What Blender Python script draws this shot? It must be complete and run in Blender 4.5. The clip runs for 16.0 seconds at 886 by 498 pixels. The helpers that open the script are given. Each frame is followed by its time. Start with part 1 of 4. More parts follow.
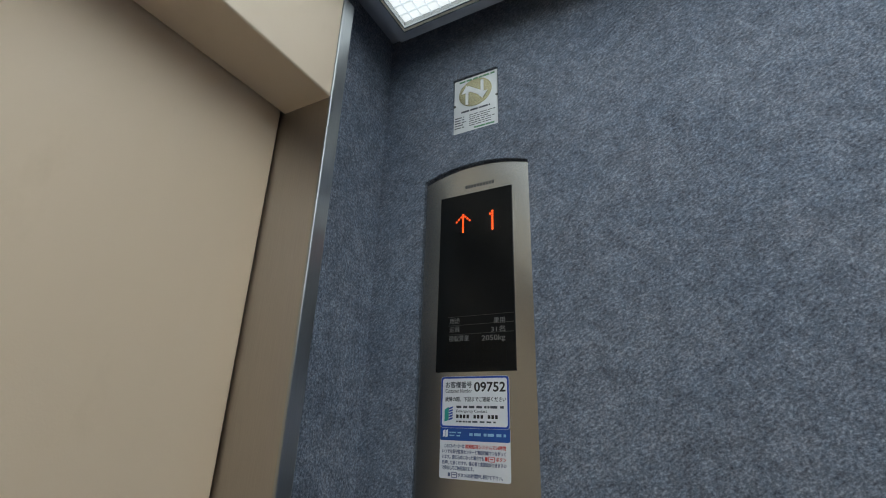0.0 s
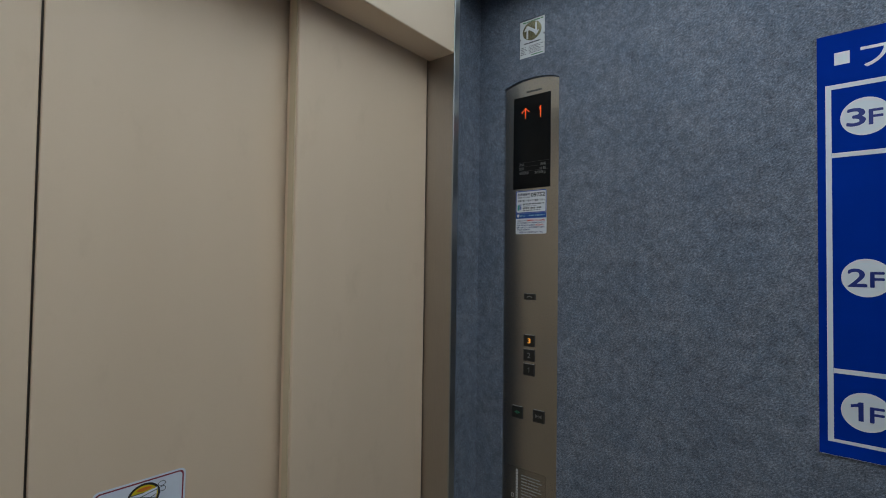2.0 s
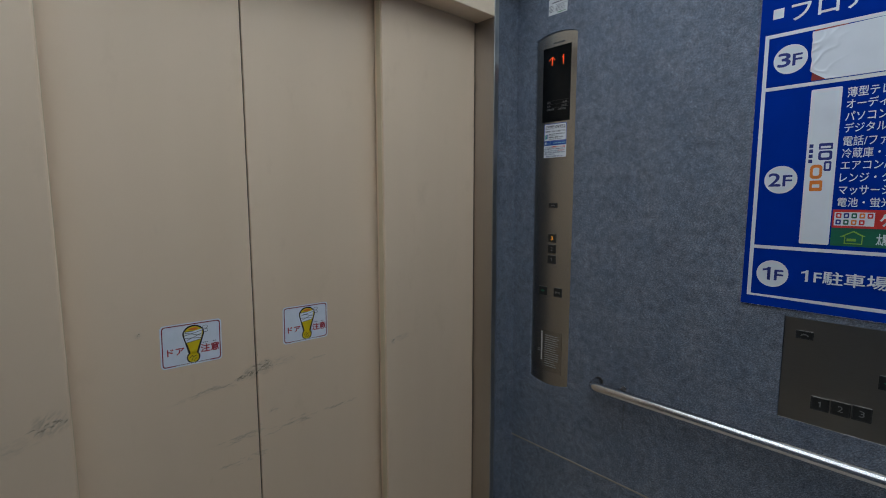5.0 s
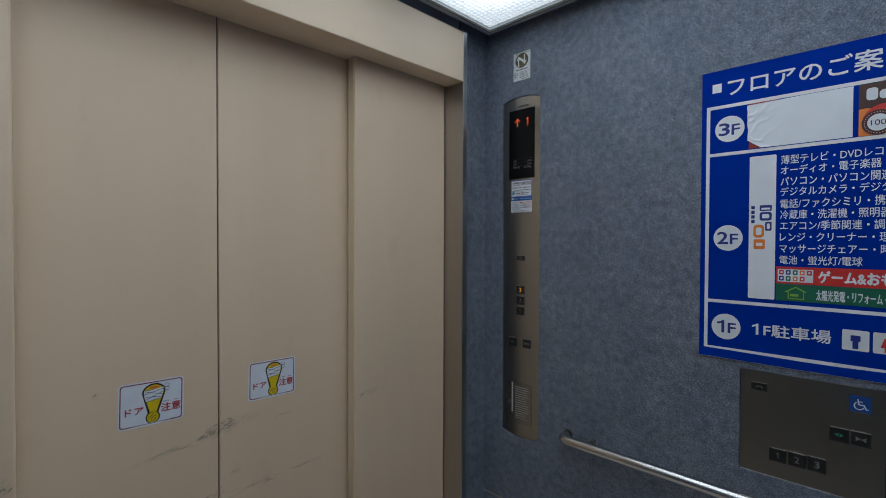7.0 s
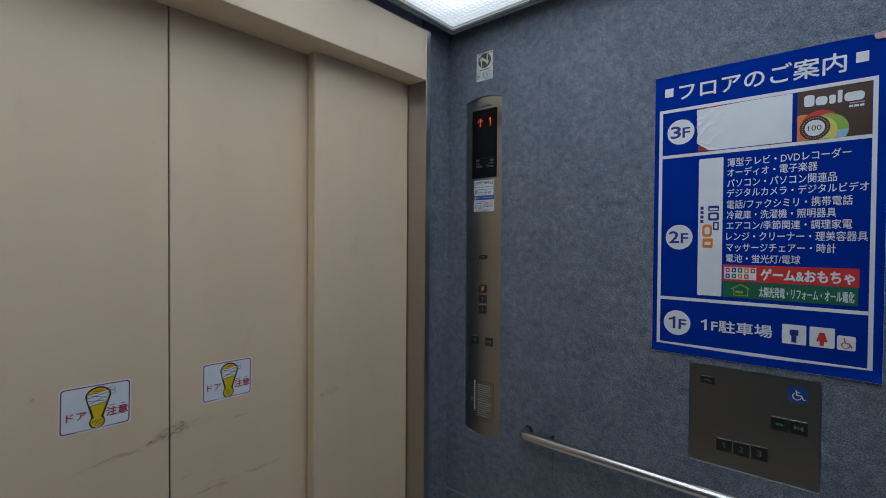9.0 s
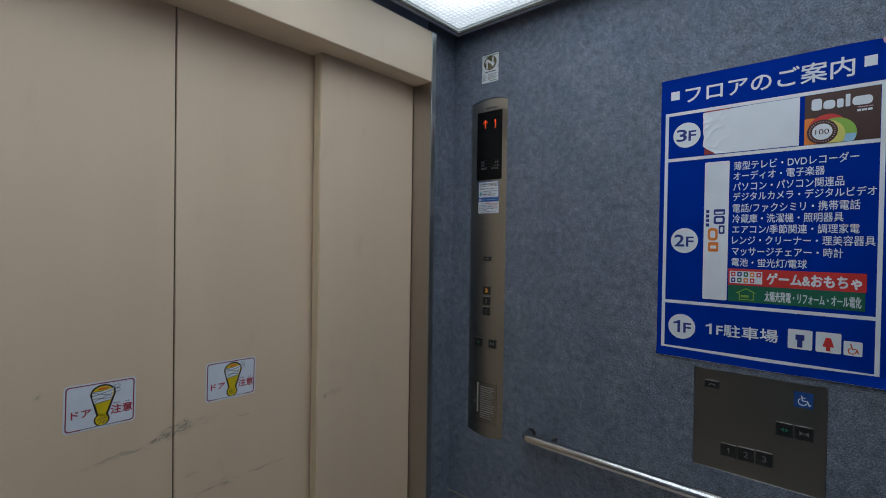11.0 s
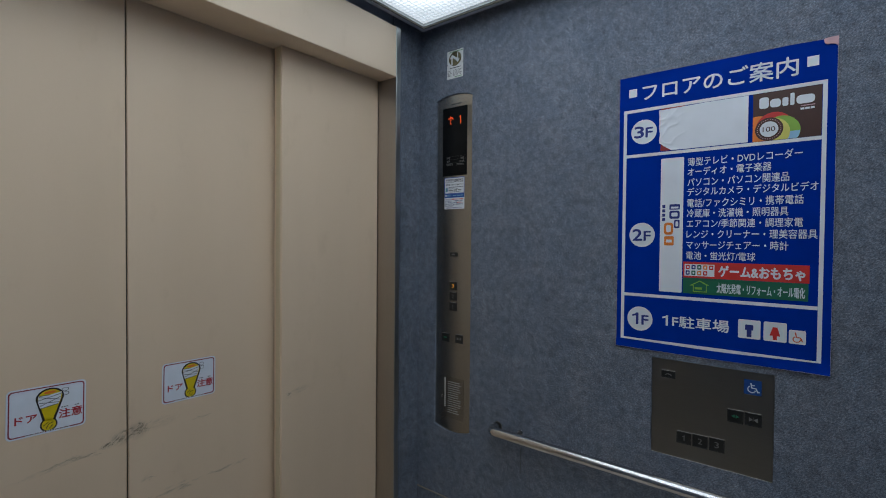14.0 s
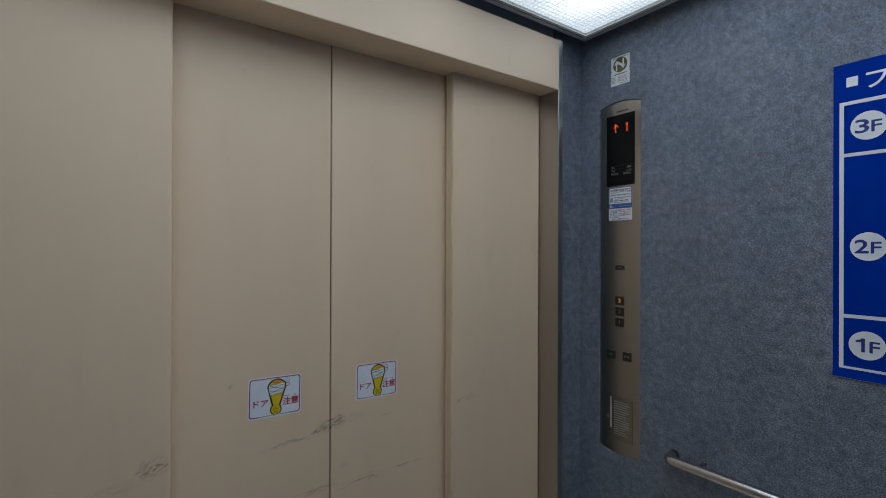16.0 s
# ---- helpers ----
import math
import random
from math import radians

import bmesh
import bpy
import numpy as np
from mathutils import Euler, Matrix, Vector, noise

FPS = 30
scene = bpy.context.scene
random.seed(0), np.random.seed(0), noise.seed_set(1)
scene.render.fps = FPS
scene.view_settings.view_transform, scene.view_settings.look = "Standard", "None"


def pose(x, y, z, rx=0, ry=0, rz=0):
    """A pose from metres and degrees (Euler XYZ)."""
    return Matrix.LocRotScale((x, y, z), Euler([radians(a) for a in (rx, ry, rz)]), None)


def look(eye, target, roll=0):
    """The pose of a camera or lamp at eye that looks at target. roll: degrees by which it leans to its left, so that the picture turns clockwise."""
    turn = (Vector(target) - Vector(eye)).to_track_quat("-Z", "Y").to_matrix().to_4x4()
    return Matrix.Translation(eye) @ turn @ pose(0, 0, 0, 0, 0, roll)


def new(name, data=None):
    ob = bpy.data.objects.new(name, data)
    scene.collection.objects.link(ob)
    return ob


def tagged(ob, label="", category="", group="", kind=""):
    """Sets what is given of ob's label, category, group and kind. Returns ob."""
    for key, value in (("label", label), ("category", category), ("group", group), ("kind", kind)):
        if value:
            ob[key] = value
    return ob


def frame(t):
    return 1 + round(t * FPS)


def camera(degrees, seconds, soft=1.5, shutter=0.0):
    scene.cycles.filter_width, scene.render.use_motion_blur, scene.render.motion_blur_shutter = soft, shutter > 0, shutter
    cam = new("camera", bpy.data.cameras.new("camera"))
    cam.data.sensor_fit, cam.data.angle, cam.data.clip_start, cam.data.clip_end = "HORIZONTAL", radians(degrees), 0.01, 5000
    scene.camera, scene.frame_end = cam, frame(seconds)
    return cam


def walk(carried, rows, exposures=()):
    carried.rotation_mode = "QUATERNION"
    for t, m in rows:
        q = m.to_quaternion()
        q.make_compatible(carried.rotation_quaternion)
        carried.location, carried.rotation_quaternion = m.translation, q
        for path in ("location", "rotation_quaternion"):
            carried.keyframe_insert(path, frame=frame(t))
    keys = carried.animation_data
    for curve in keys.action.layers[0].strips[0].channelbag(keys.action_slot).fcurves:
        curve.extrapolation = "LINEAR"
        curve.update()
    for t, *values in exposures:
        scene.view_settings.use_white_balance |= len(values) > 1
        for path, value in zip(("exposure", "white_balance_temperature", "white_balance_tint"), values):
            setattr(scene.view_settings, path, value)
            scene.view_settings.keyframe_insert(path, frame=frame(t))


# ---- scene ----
cam = camera(87.3, 16.0, soft=1.0)
PATH = [
    (0, (0.515, -0.539, 1.696), (-0.389, 1.098, 2.405), 1.8),
    (0.5, (0.546, -0.593, 1.675), (-0.452, 1.042, 2.254), 1.6),
    (1, (0.685, -0.729, 1.619), (-0.495, 0.846, 1.975), 0.8),
    (1.5, (0.793, -0.919, 1.597), (-0.391, 0.681, 1.794), 0.7),
    (2, (0.868, -1.106, 1.56), (-0.395, 0.444, 1.613), 0.8),
    (2.5, (0.977, -1.212, 1.537), (-0.37, 0.266, 1.504), 0.5),
    (3, (1.177, -1.307, 1.496), (-0.269, 0.067, 1.351), -0.1),
    (3.2, (1.209, -1.348, 1.492), (-0.265, -0.009, 1.308), -0.4),
    (5.3, (1.228, -1.403, 1.505), (-0.237, -0.06, 1.28), -0.0),
    (5.5, (1.236, -1.404, 1.511), (-0.236, -0.06, 1.346), 0.5),
    (6, (1.247, -1.418, 1.532), (-0.234, -0.074, 1.509), 1.2),
    (6.5, (1.249, -1.42, 1.534), (-0.224, -0.067, 1.537), 1.2),
    (7, (1.258, -1.406, 1.53), (-0.148, 0.016, 1.496), 0.2),
    (7.5, (1.274, -1.39, 1.529), (-0.014, 0.14, 1.511), 0.3),
    (8, (1.282, -1.385, 1.527), (0.002, 0.152, 1.504), 0.2),
    (8.5, (1.279, -1.388, 1.526), (-0.026, 0.128, 1.497), 0.2),
    (9, (1.275, -1.39, 1.525), (-0.034, 0.122, 1.492), 0.4),
    (11.5, (1.274, -1.391, 1.524), (-0.049, 0.109, 1.499), 0.9),
    (12, (1.276, -1.388, 1.523), (-0.04, 0.118, 1.494), 0.3),
    (12.5, (1.277, -1.392, 1.529), (-0.036, 0.117, 1.522), 0.2),
    (13, (1.279, -1.392, 1.526), (-0.034, 0.117, 1.517), 0.7),
    (13.5, (1.286, -1.382, 1.525), (0.029, 0.174, 1.505), 0.5),
    (14, (1.3, -1.369, 1.522), (0.06, 0.2, 1.483), 0.5),
    (14.5, (1.307, -1.372, 1.52), (0.045, 0.179, 1.477), 0.1),
    (15, (1.299, -1.382, 1.522), (-0.002, 0.137, 1.48), 0.2),
    (15.5, (1.281, -1.401, 1.526), (-0.114, 0.032, 1.507), 0.3),
    (16, (1.244, -1.458, 1.53), (-0.388, -0.301, 1.533), 0.2),
]
EXPOSURES = [(0.0, 0.11, 6880, 7), (0.5, 0.07, 6880, 7), (1.0, -0.04, 6850, 6), (1.5, -0.12, 6800, 7), (2.0, -0.22, 6650, 8), (3.0, -0.22, 6550, 9), (5.5, -0.26, 6500, 10), (16.0, -0.26, 6500, 10)]
walk(cam, [(t, look(eye, target, roll)) for t, eye, target, roll in PATH], EXPOSURES)

# ---- world and light ----
world = bpy.data.worlds.new("world")
scene.world = world
world.use_nodes = True
world.node_tree.nodes["Background"].inputs[0].default_value = (0.02, 0.02, 0.022, 1)
world.node_tree.nodes["Background"].inputs[1].default_value = 0.2
LAMP = 2.12
TUBE_Y, TUBE_STEP = -0.23, 0.487
CELL = 0.0172             # moulded square of the ceiling light

# ---- plan of the car, in metres ----
DOOR_MID = -0.961          # middle of the doorway along y
JAMB_N, JAMB_S = -0.170, -1.752
LINTEL_X = 0.134           # front of lintel and jambs
RETURN_X = 0.098           # carpeted return panel beside the doorway
SOUTH_Y, REAR_X = -1.922, 2.32
CEIL_Z = 2.300
HEAD_Z = 2.278            # top of lintel and jambs
LIGHT = (0.163, 1.76, SOUTH_Y + 0.058, -0.058)   # luminous panel: x0 x1 y0 y1


# ---- materials ----
def nodes_of(name):
    m = bpy.data.materials.new(name)
    m.use_nodes = True
    nt = m.node_tree
    return m, nt, nt.nodes["Principled BSDF"]


def noise_node(nt, scale, stretch=(1, 1, 1), detail=3.0, rough=0.55):
    co = nt.nodes.new("ShaderNodeTexCoord")
    mp = nt.nodes.new("ShaderNodeMapping")
    mp.inputs["Scale"].default_value = stretch
    nz = nt.nodes.new("ShaderNodeTexNoise")
    nz.inputs["Scale"].default_value = scale
    nz.inputs["Detail"].default_value = detail
    nz.inputs["Roughness"].default_value = rough
    nt.links.new(co.outputs["Object"], mp.inputs["Vector"])
    nt.links.new(mp.outputs["Vector"], nz.inputs["Vector"])
    return nz.outputs["Fac"]


def streak_node(nt, scale, length, turn, detail=3.0, rough=0.6):
    """Noise drawn out along a slanting line of the x-z plane."""
    co = nt.nodes.new("ShaderNodeTexCoord")
    mp = nt.nodes.new("ShaderNodeMapping")
    mp.vector_type = "TEXTURE"
    mp.inputs["Rotation"].default_value = (0, radians(-turn), 0)
    mp.inputs["Scale"].default_value = (length, 1, 1)
    nz = nt.nodes.new("ShaderNodeTexNoise")
    nz.inputs["Scale"].default_value = scale
    nz.inputs["Detail"].default_value = detail
    nz.inputs["Roughness"].default_value = rough
    nt.links.new(co.outputs["Object"], mp.inputs["Vector"])
    nt.links.new(mp.outputs["Vector"], nz.inputs["Vector"])
    return nz.outputs["Fac"]


def ramp(nt, fac, stops):
    r = nt.nodes.new("ShaderNodeValToRGB")
    els = r.color_ramp.elements
    els[0].position, els[0].color = stops[0][0], (*stops[0][1], 1)
    els[1].position, els[1].color = stops[-1][0], (*stops[-1][1], 1)
    for p, c in stops[1:-1]:
        e = els.new(p)
        e.color = (*c, 1)
    nt.links.new(fac, r.inputs["Fac"])
    return r.outputs["Color"]


def mixed(nt, mode, fac, a, b):
    m = nt.nodes.new("ShaderNodeMix")
    m.data_type, m.blend_type = "RGBA", mode
    m.inputs[0].default_value = fac
    for sock, v in ((m.inputs[6], a), (m.inputs[7], b)):
        if isinstance(v, tuple):
            sock.default_value = (*v, 1)
        else:
            nt.links.new(v, sock)
    return m.outputs[2]


def bump(nt, bsdf, height, strength, distance):
    b = nt.nodes.new("ShaderNodeBump")
    b.inputs["Strength"].default_value = strength
    b.inputs["Distance"].default_value = distance
    nt.links.new(height, b.inputs["Height"])
    nt.links.new(b.outputs["Normal"], bsdf.inputs["Normal"])


def carpet_material(name):
    m, nt, p = nodes_of(name)
    fine = noise_node(nt, 480, (0.9, 0.9, 1.0), 3.0, 0.7)
    tuft = streak_node(nt, 330, 1.9, 38, 3.0, 0.65)
    mid = noise_node(nt, 46, (1, 1, 1), 3.0, 0.6)
    big = noise_node(nt, 6.5, (1, 1, 1), 5.0, 0.62)
    col = ramp(nt, fine, [(0.30, (0.096, 0.114, 0.145)), (0.50, (0.171, 0.199, 0.245)), (0.70, (0.301, 0.341, 0.399))])
    col = mixed(nt, "MULTIPLY", 1.0, col, ramp(nt, tuft, [(0.28, (0.42, 0.425, 0.435)), (0.50, (0.95, 0.95, 0.945)), (0.72, (1.66, 1.645, 1.62))]))
    col = mixed(nt, "MULTIPLY", 1.0, col, ramp(nt, mid, [(0.3, (0.72, 0.725, 0.735)), (0.7, (1.26, 1.26, 1.26))]))
    col = mixed(nt, "MULTIPLY", 1.0, col, ramp(nt, big, [(0.3, (0.81, 0.83, 0.85)), (0.7, (1.12, 1.11, 1.10))]))
    # mixed fibres: some flecks warmer grey, some bluer
    warm = noise_node(nt, 110, (1.1, 1.1, 0.9), 3.0, 0.7)
    col = mixed(nt, "MULTIPLY", 1.0, col, ramp(nt, warm, [(0.32, (0.95, 0.99, 1.03)), (0.68, (1.06, 1.0, 0.975))]))
    cloud = noise_node(nt, 11, (1, 1, 1), 3.0, 0.6)
    col = mixed(nt, "MULTIPLY", 1.0, col, ramp(nt, cloud, [(0.3, (0.93, 0.97, 1.01)), (0.7, (1.07, 1.03, 1.01))]))
    nt.links.new(col, p.inputs["Base Color"])
    p.inputs["Roughness"].default_value = 0.95
    p.inputs["Specular IOR Level"].default_value = 0.12
    p.inputs["Sheen Weight"].default_value = 0.30
    p.inputs["Sheen Tint"].default_value = (0.7, 0.8, 1, 1)
    bump(nt, p, tuft, 0.5, 0.003)
    return m


def paint_material(name, colour, rough=0.42, streak=(1, 1, 0.12)):
    m, nt, p = nodes_of(name)
    big = noise_node(nt, 2.6, streak, 4.0)
    grime = noise_node(nt, 14, (1, 1, 0.5), 5.0, 0.65)
    orange = noise_node(nt, 420, (1, 1, 1), 2.0)
    col = mixed(nt, "MULTIPLY", 1.0, colour, ramp(nt, big, [(0.3, (0.94, 0.93, 0.91)), (0.7, (1.03, 1.03, 1.03))]))
    col = mixed(nt, "MULTIPLY", 1.0, col, ramp(nt, grime, [(0.18, (0.93, 0.92, 0.90)), (0.40, (1, 1, 1))]))
    nt.links.new(col, p.inputs["Base Color"])
    rg = ramp(nt, grime, [(0.3, (rough + 0.12,) * 3), (0.7, (rough - 0.04,) * 3)])
    nt.links.new(rg, p.inputs["Roughness"])
    bump(nt, p, orange, 0.12, 0.0006)
    return m


def steel_material(name, colour, rough, stretch, aniso=0.6, relief=0.06):
    m, nt, p = nodes_of(name)
    grain = noise_node(nt, 60, stretch, 4.0, 0.7)
    smear = noise_node(nt, 9, (1, 1, 0.6), 4.0, 0.6)
    col = mixed(nt, "MULTIPLY", 1.0, colour, ramp(nt, grain, [(0.3, (0.94, 0.94, 0.94)), (0.7, (1.04, 1.04, 1.04))]))
    nt.links.new(col, p.inputs["Base Color"])
    p.inputs["Metallic"].default_value = 1.0
    rg = ramp(nt, smear, [(0.3, (rough - 0.025,) * 3), (0.7, (rough + 0.035,) * 3)])
    nt.links.new(rg, p.inputs["Roughness"])
    p.inputs["Anisotropic"].default_value = aniso
    if relief:
        bump(nt, p, grain, relief, 0.0004)
    return m


def plain(name, colour, rough=0.5, metal=0.0, var=0.06, coat=0.0, scale=40):
    m, nt, p = nodes_of(name)
    n = noise_node(nt, scale, (1, 1, 1), 4.0)
    lo, hi = 1 - var, 1 + var
    col = mixed(nt, "MULTIPLY", 1.0, colour, ramp(nt, n, [(0.3, (lo, lo, lo)), (0.7, (hi, hi, hi))]))
    nt.links.new(col, p.inputs["Base Color"])
    p.inputs["Roughness"].default_value = rough
    p.inputs["Metallic"].default_value = metal
    p.inputs["Coat Weight"].default_value = coat
    p.inputs["Coat Roughness"].default_value = 0.12
    return m


def glow(name, colour, strength):
    m, nt, p = nodes_of(name)
    p.inputs["Base Color"].default_value = (*[c * 0.3 for c in colour], 1)
    p.inputs["Emission Color"].default_value = (*colour, 1)
    p.inputs["Emission Strength"].default_value = strength
    return m


def smear_material(name, colour, cover):
    m, nt, p = nodes_of(name)
    p.inputs["Base Color"].default_value = (*colour, 1)
    p.inputs["Roughness"].default_value = 0.7
    n = noise_node(nt, 260, (1, 1, 2.2), 4.0, 0.7)
    a = ramp(nt, n, [(0.33, (0, 0, 0)), (0.72, (cover,) * 3)])
    nt.links.new(a, p.inputs["Alpha"])
    return m


def smudge_material(name, colour, cover, turn):
    """A rubbed patch that thins out towards its rim, brushed along a slant."""
    m, nt, p = nodes_of(name)
    p.inputs["Base Color"].default_value = (*colour, 1)
    p.inputs["Roughness"].default_value = 0.7
    co = nt.nodes.new("ShaderNodeTexCoord")
    mp = nt.nodes.new("ShaderNodeMapping")
    mp.inputs["Location"].default_value = (-1, -1, -1)
    mp.inputs["Scale"].default_value = (2, 2, 2)
    gr = nt.nodes.new("ShaderNodeTexGradient")
    gr.gradient_type = "SPHERICAL"
    nt.links.new(co.outputs["Generated"], mp.inputs["Vector"])
    nt.links.new(mp.outputs["Vector"], gr.inputs["Vector"])
    brush = nt.nodes.new("ShaderNodeMapping")
    brush.vector_type = "TEXTURE"
    brush.inputs["Rotation"].default_value = (radians(turn), 0, 0)
    brush.inputs["Scale"].default_value = (1, 3.2, 0.8)
    nz = nt.nodes.new("ShaderNodeTexNoise")
    nz.inputs["Scale"].default_value = 190
    nz.inputs["Detail"].default_value = 4
    nt.links.new(co.outputs["Object"], brush.inputs["Vector"])
    nt.links.new(brush.outputs["Vector"], nz.inputs["Vector"])
    a = mixed(nt, "MULTIPLY", 1.0, ramp(nt, nz.outputs["Fac"], [(0.36, (0, 0, 0)), (0.66, (cover,) * 3)]), ramp(nt, gr.outputs["Fac"], [(0.0, (0, 0, 0)), (0.75, (1, 1, 1))]))
    nt.links.new(a, p.inputs["Alpha"])
    return m


def lamp_material():
    m, nt, p = nodes_of("lamp_diffuser_plastic")
    p.inputs["Base Color"].default_value = (0.8, 0.82, 0.84, 1)
    p.inputs["Roughness"].default_value = 0.35
    # tubes above the panel run along x; the plastic is brightest under them and fades towards its rim
    co = nt.nodes.new("ShaderNodeTexCoord")
    sep = nt.nodes.new("ShaderNodeSeparateXYZ")
    nt.links.new(co.outputs["Object"], sep.inputs[0])

    def calc(op, *args):
        n = nt.nodes.new("ShaderNodeMath")
        n.operation = op
        for sock, v in zip(n.inputs, args):
            if isinstance(v, (int, float)):
                sock.default_value = v
            else:
                nt.links.new(v, sock)
        return n.outputs[0]

    def fade(value, a, b):
        n = nt.nodes.new("ShaderNodeMapRange")
        n.interpolation_type = "SMOOTHSTEP"
        nt.links.new(value, n.inputs[0])
        n.inputs[1].default_value, n.inputs[2].default_value = a, b
        return n.outputs[0]
    x, y = sep.outputs[0], sep.outputs[1]
    turn = calc("MULTIPLY_ADD", y, 2 * math.pi / TUBE_STEP, -2 * math.pi * TUBE_Y / TUBE_STEP)
    wave = calc("POWER", calc("MULTIPLY_ADD", calc("COSINE", turn), 0.5, 0.5), 2.0)
    ends = calc("MULTIPLY", fade(x, LIGHT[0] - 0.02, LIGHT[0] + 0.25), fade(x, LIGHT[1] + 0.02, LIGHT[1] - 0.45))
    sides = calc("MULTIPLY", fade(y, LIGHT[3] + 0.02, LIGHT[3] - 0.20), fade(y, LIGHT[2] - 0.02, LIGHT[2] + 0.18))
    tubes = calc("MULTIPLY", calc("MULTIPLY", wave, ends), sides)
    # each moulded cell is a little brighter in its middle than at its thick joints
    def cell(v, v0, v1):
        n = int((v1 - v0) / CELL)
        k = math.pi * n / (v1 - v0)
        return calc("ABSOLUTE", calc("SINE", calc("MULTIPLY_ADD", v, k, -k * v0)))
    pillow = calc("POWER", calc("MULTIPLY", cell(x, LIGHT[0], LIGHT[1]), cell(y, LIGHT[2], LIGHT[3])), 0.35)
    pillow = calc("MULTIPLY_ADD", pillow, 0.45, 0.65)
    total = calc("MULTIPLY", calc("MULTIPLY_ADD", tubes, 1.75 * LAMP, 0.36 * LAMP), pillow)
    p.inputs["Emission Color"].default_value = (0.87, 0.95, 1.03, 1)
    nt.links.new(total, p.inputs["Emission Strength"])
    return m


# yellowish tint for the lit leading edges of the outer door panels
EDGE_LIT = paint_material("lit_edge_tint", (0.70, 0.58, 0.40), 0.4)
CARPET = carpet_material("blue_grey_needle_carpet")
BEIGE = paint_material("beige_door_paint", (0.785, 0.612, 0.44))
BEIGE_L = paint_material("beige_lintel_paint", (0.78, 0.63, 0.475), 0.45, (1, 0.2, 1))
STEEL_V = steel_material("brushed_steel_upright", (0.47, 0.44, 0.41), 0.30, (14, 14, 0.4))
STEEL_BRIGHT = steel_material("polished_steel_edge", (0.42, 0.44, 0.45), 0.32, (14, 14, 0.4), 0.3)
STEEL_COP = steel_material("brushed_steel_panel", (0.42, 0.41, 0.388), 0.22, (0.5, 3, 22))
STEEL_AUX = steel_material("bronze_tinted_steel", (0.345, 0.322, 0.285), 0.36, (0.5, 3, 22))
CHROME = steel_material("handrail_steel", (0.60, 0.60, 0.60), 0.23, (0.3, 12, 12), 0.0, 0.0)
DARK_STEEL = plain("dark_bracket_steel", (0.10, 0.10, 0.10), 0.4, 0.8)
SEAM = plain("seam_metal", (0.36, 0.32, 0.27), 0.5, 0.3)
CEILING_DARK = plain("ceiling_dark_paint", (0.38, 0.42, 0.52), 0.5)
CEILING = plain("ceiling_panel_paint", (0.36, 0.40, 0.48), 0.42, 0.0)
LAMP_LIP = plain("lamp_reveal_metal", (0.46, 0.48, 0.48), 0.12, 1.0)
LAMP_MAT = lamp_material()
LOUVRE = plain("glowing_grid_plastic", (0.60, 0.63, 0.66), 0.4)
# own emission stands in for lamplight shining through the bars
LOUVRE.node_tree.nodes["Principled BSDF"].inputs["Emission Color"].default_value = (0.76, 0.90, 1.0, 1)
LOUVRE.node_tree.nodes["Principled BSDF"].inputs["Emission Strength"].default_value = 0.45
GLASS_BLACK = plain("black_display_acrylic", (0.007, 0.008, 0.009), 0.20, 0, 0.1)
GLASS_BLACK.node_tree.nodes["Principled BSDF"].inputs["Specular IOR Level"].default_value = 0.17
WINDOW_DARK = plain("unlit_display_window", (0.009, 0.009, 0.010), 0.20, 0, 0.1)
WINDOW_DARK.node_tree.nodes["Principled BSDF"].inputs["Specular IOR Level"].default_value = 0.25
HOLES = plain("speaker_hole_black", (0.004, 0.004, 0.004), 0.6, 0, 0.1)
HOLES.node_tree.nodes["Principled BSDF"].inputs["Specular IOR Level"].default_value = 0.05
LED = glow("orange_led", (1.0, 0.085, 0.012), 2.0)
AMBER = glow("amber_button_light", (1.0, 0.40, 0.05), 1.1)
BUTTON = plain("black_button_plastic", (0.018, 0.018, 0.017), 0.32, 0, 0.15)
# near-black for the added backings that keep the door gaps dark
GAP_DARK = plain("dark_gap_backing", (0.02, 0.018, 0.016), 0.7)
SEAL = plain("brown_seal_rubber", (0.050, 0.036, 0.026), 0.7)
PRINT_GREY = plain("grey_display_print", (0.15, 0.15, 0.15), 0.5)
PRINT_RULE = plain("dark_display_rule", (0.035, 0.035, 0.035), 0.5)
PRINT_DIM = plain("dim_button_print", (0.20, 0.205, 0.20), 0.5)
PRINT_GREEN = plain("green_button_print", (0.03, 0.22, 0.12), 0.5)
# pale plate print, also the painted highlights on button tops and low panel
PALE_GLINT = plain("pale_print_and_glints", (0.56, 0.55, 0.52), 0.5)
PLATE = steel_material("etched_plate_steel", (0.36, 0.35, 0.33), 0.24, (0.5, 3, 22))
VINYL_BLUE = plain("blue_poster_vinyl", (0.0, 0.029, 0.30), 0.5, 0, 0.07, 0.0, 12)
VINYL_BLUE.node_tree.nodes["Principled BSDF"].inputs["Specular IOR Level"].default_value = 0.02
VINYL_WHITE = plain("white_poster_print", (0.73, 0.775, 0.82), 0.45, 0, 0.03, 0.0, 12)
PAPER_WHITE = plain("white_cover_sheet", (0.75, 0.79, 0.85), 0.38, 0, 0.04, 0.15, 12)
P_NAVY = plain("navy_print", (0.012, 0.03, 0.22), 0.4)
P_RED = plain("red_print", (0.62, 0.035, 0.03), 0.38)
P_DARKRED = plain("torn_red_remnant", (0.33, 0.03, 0.025), 0.5)
P_GREEN = plain("dark_green_print", (0.010, 0.13, 0.075), 0.38)
P_LIGHTGREEN = plain("light_green_print", (0.25, 0.45, 0.06), 0.4)
P_ORANGE = plain("orange_print", (0.78, 0.22, 0.03), 0.4)
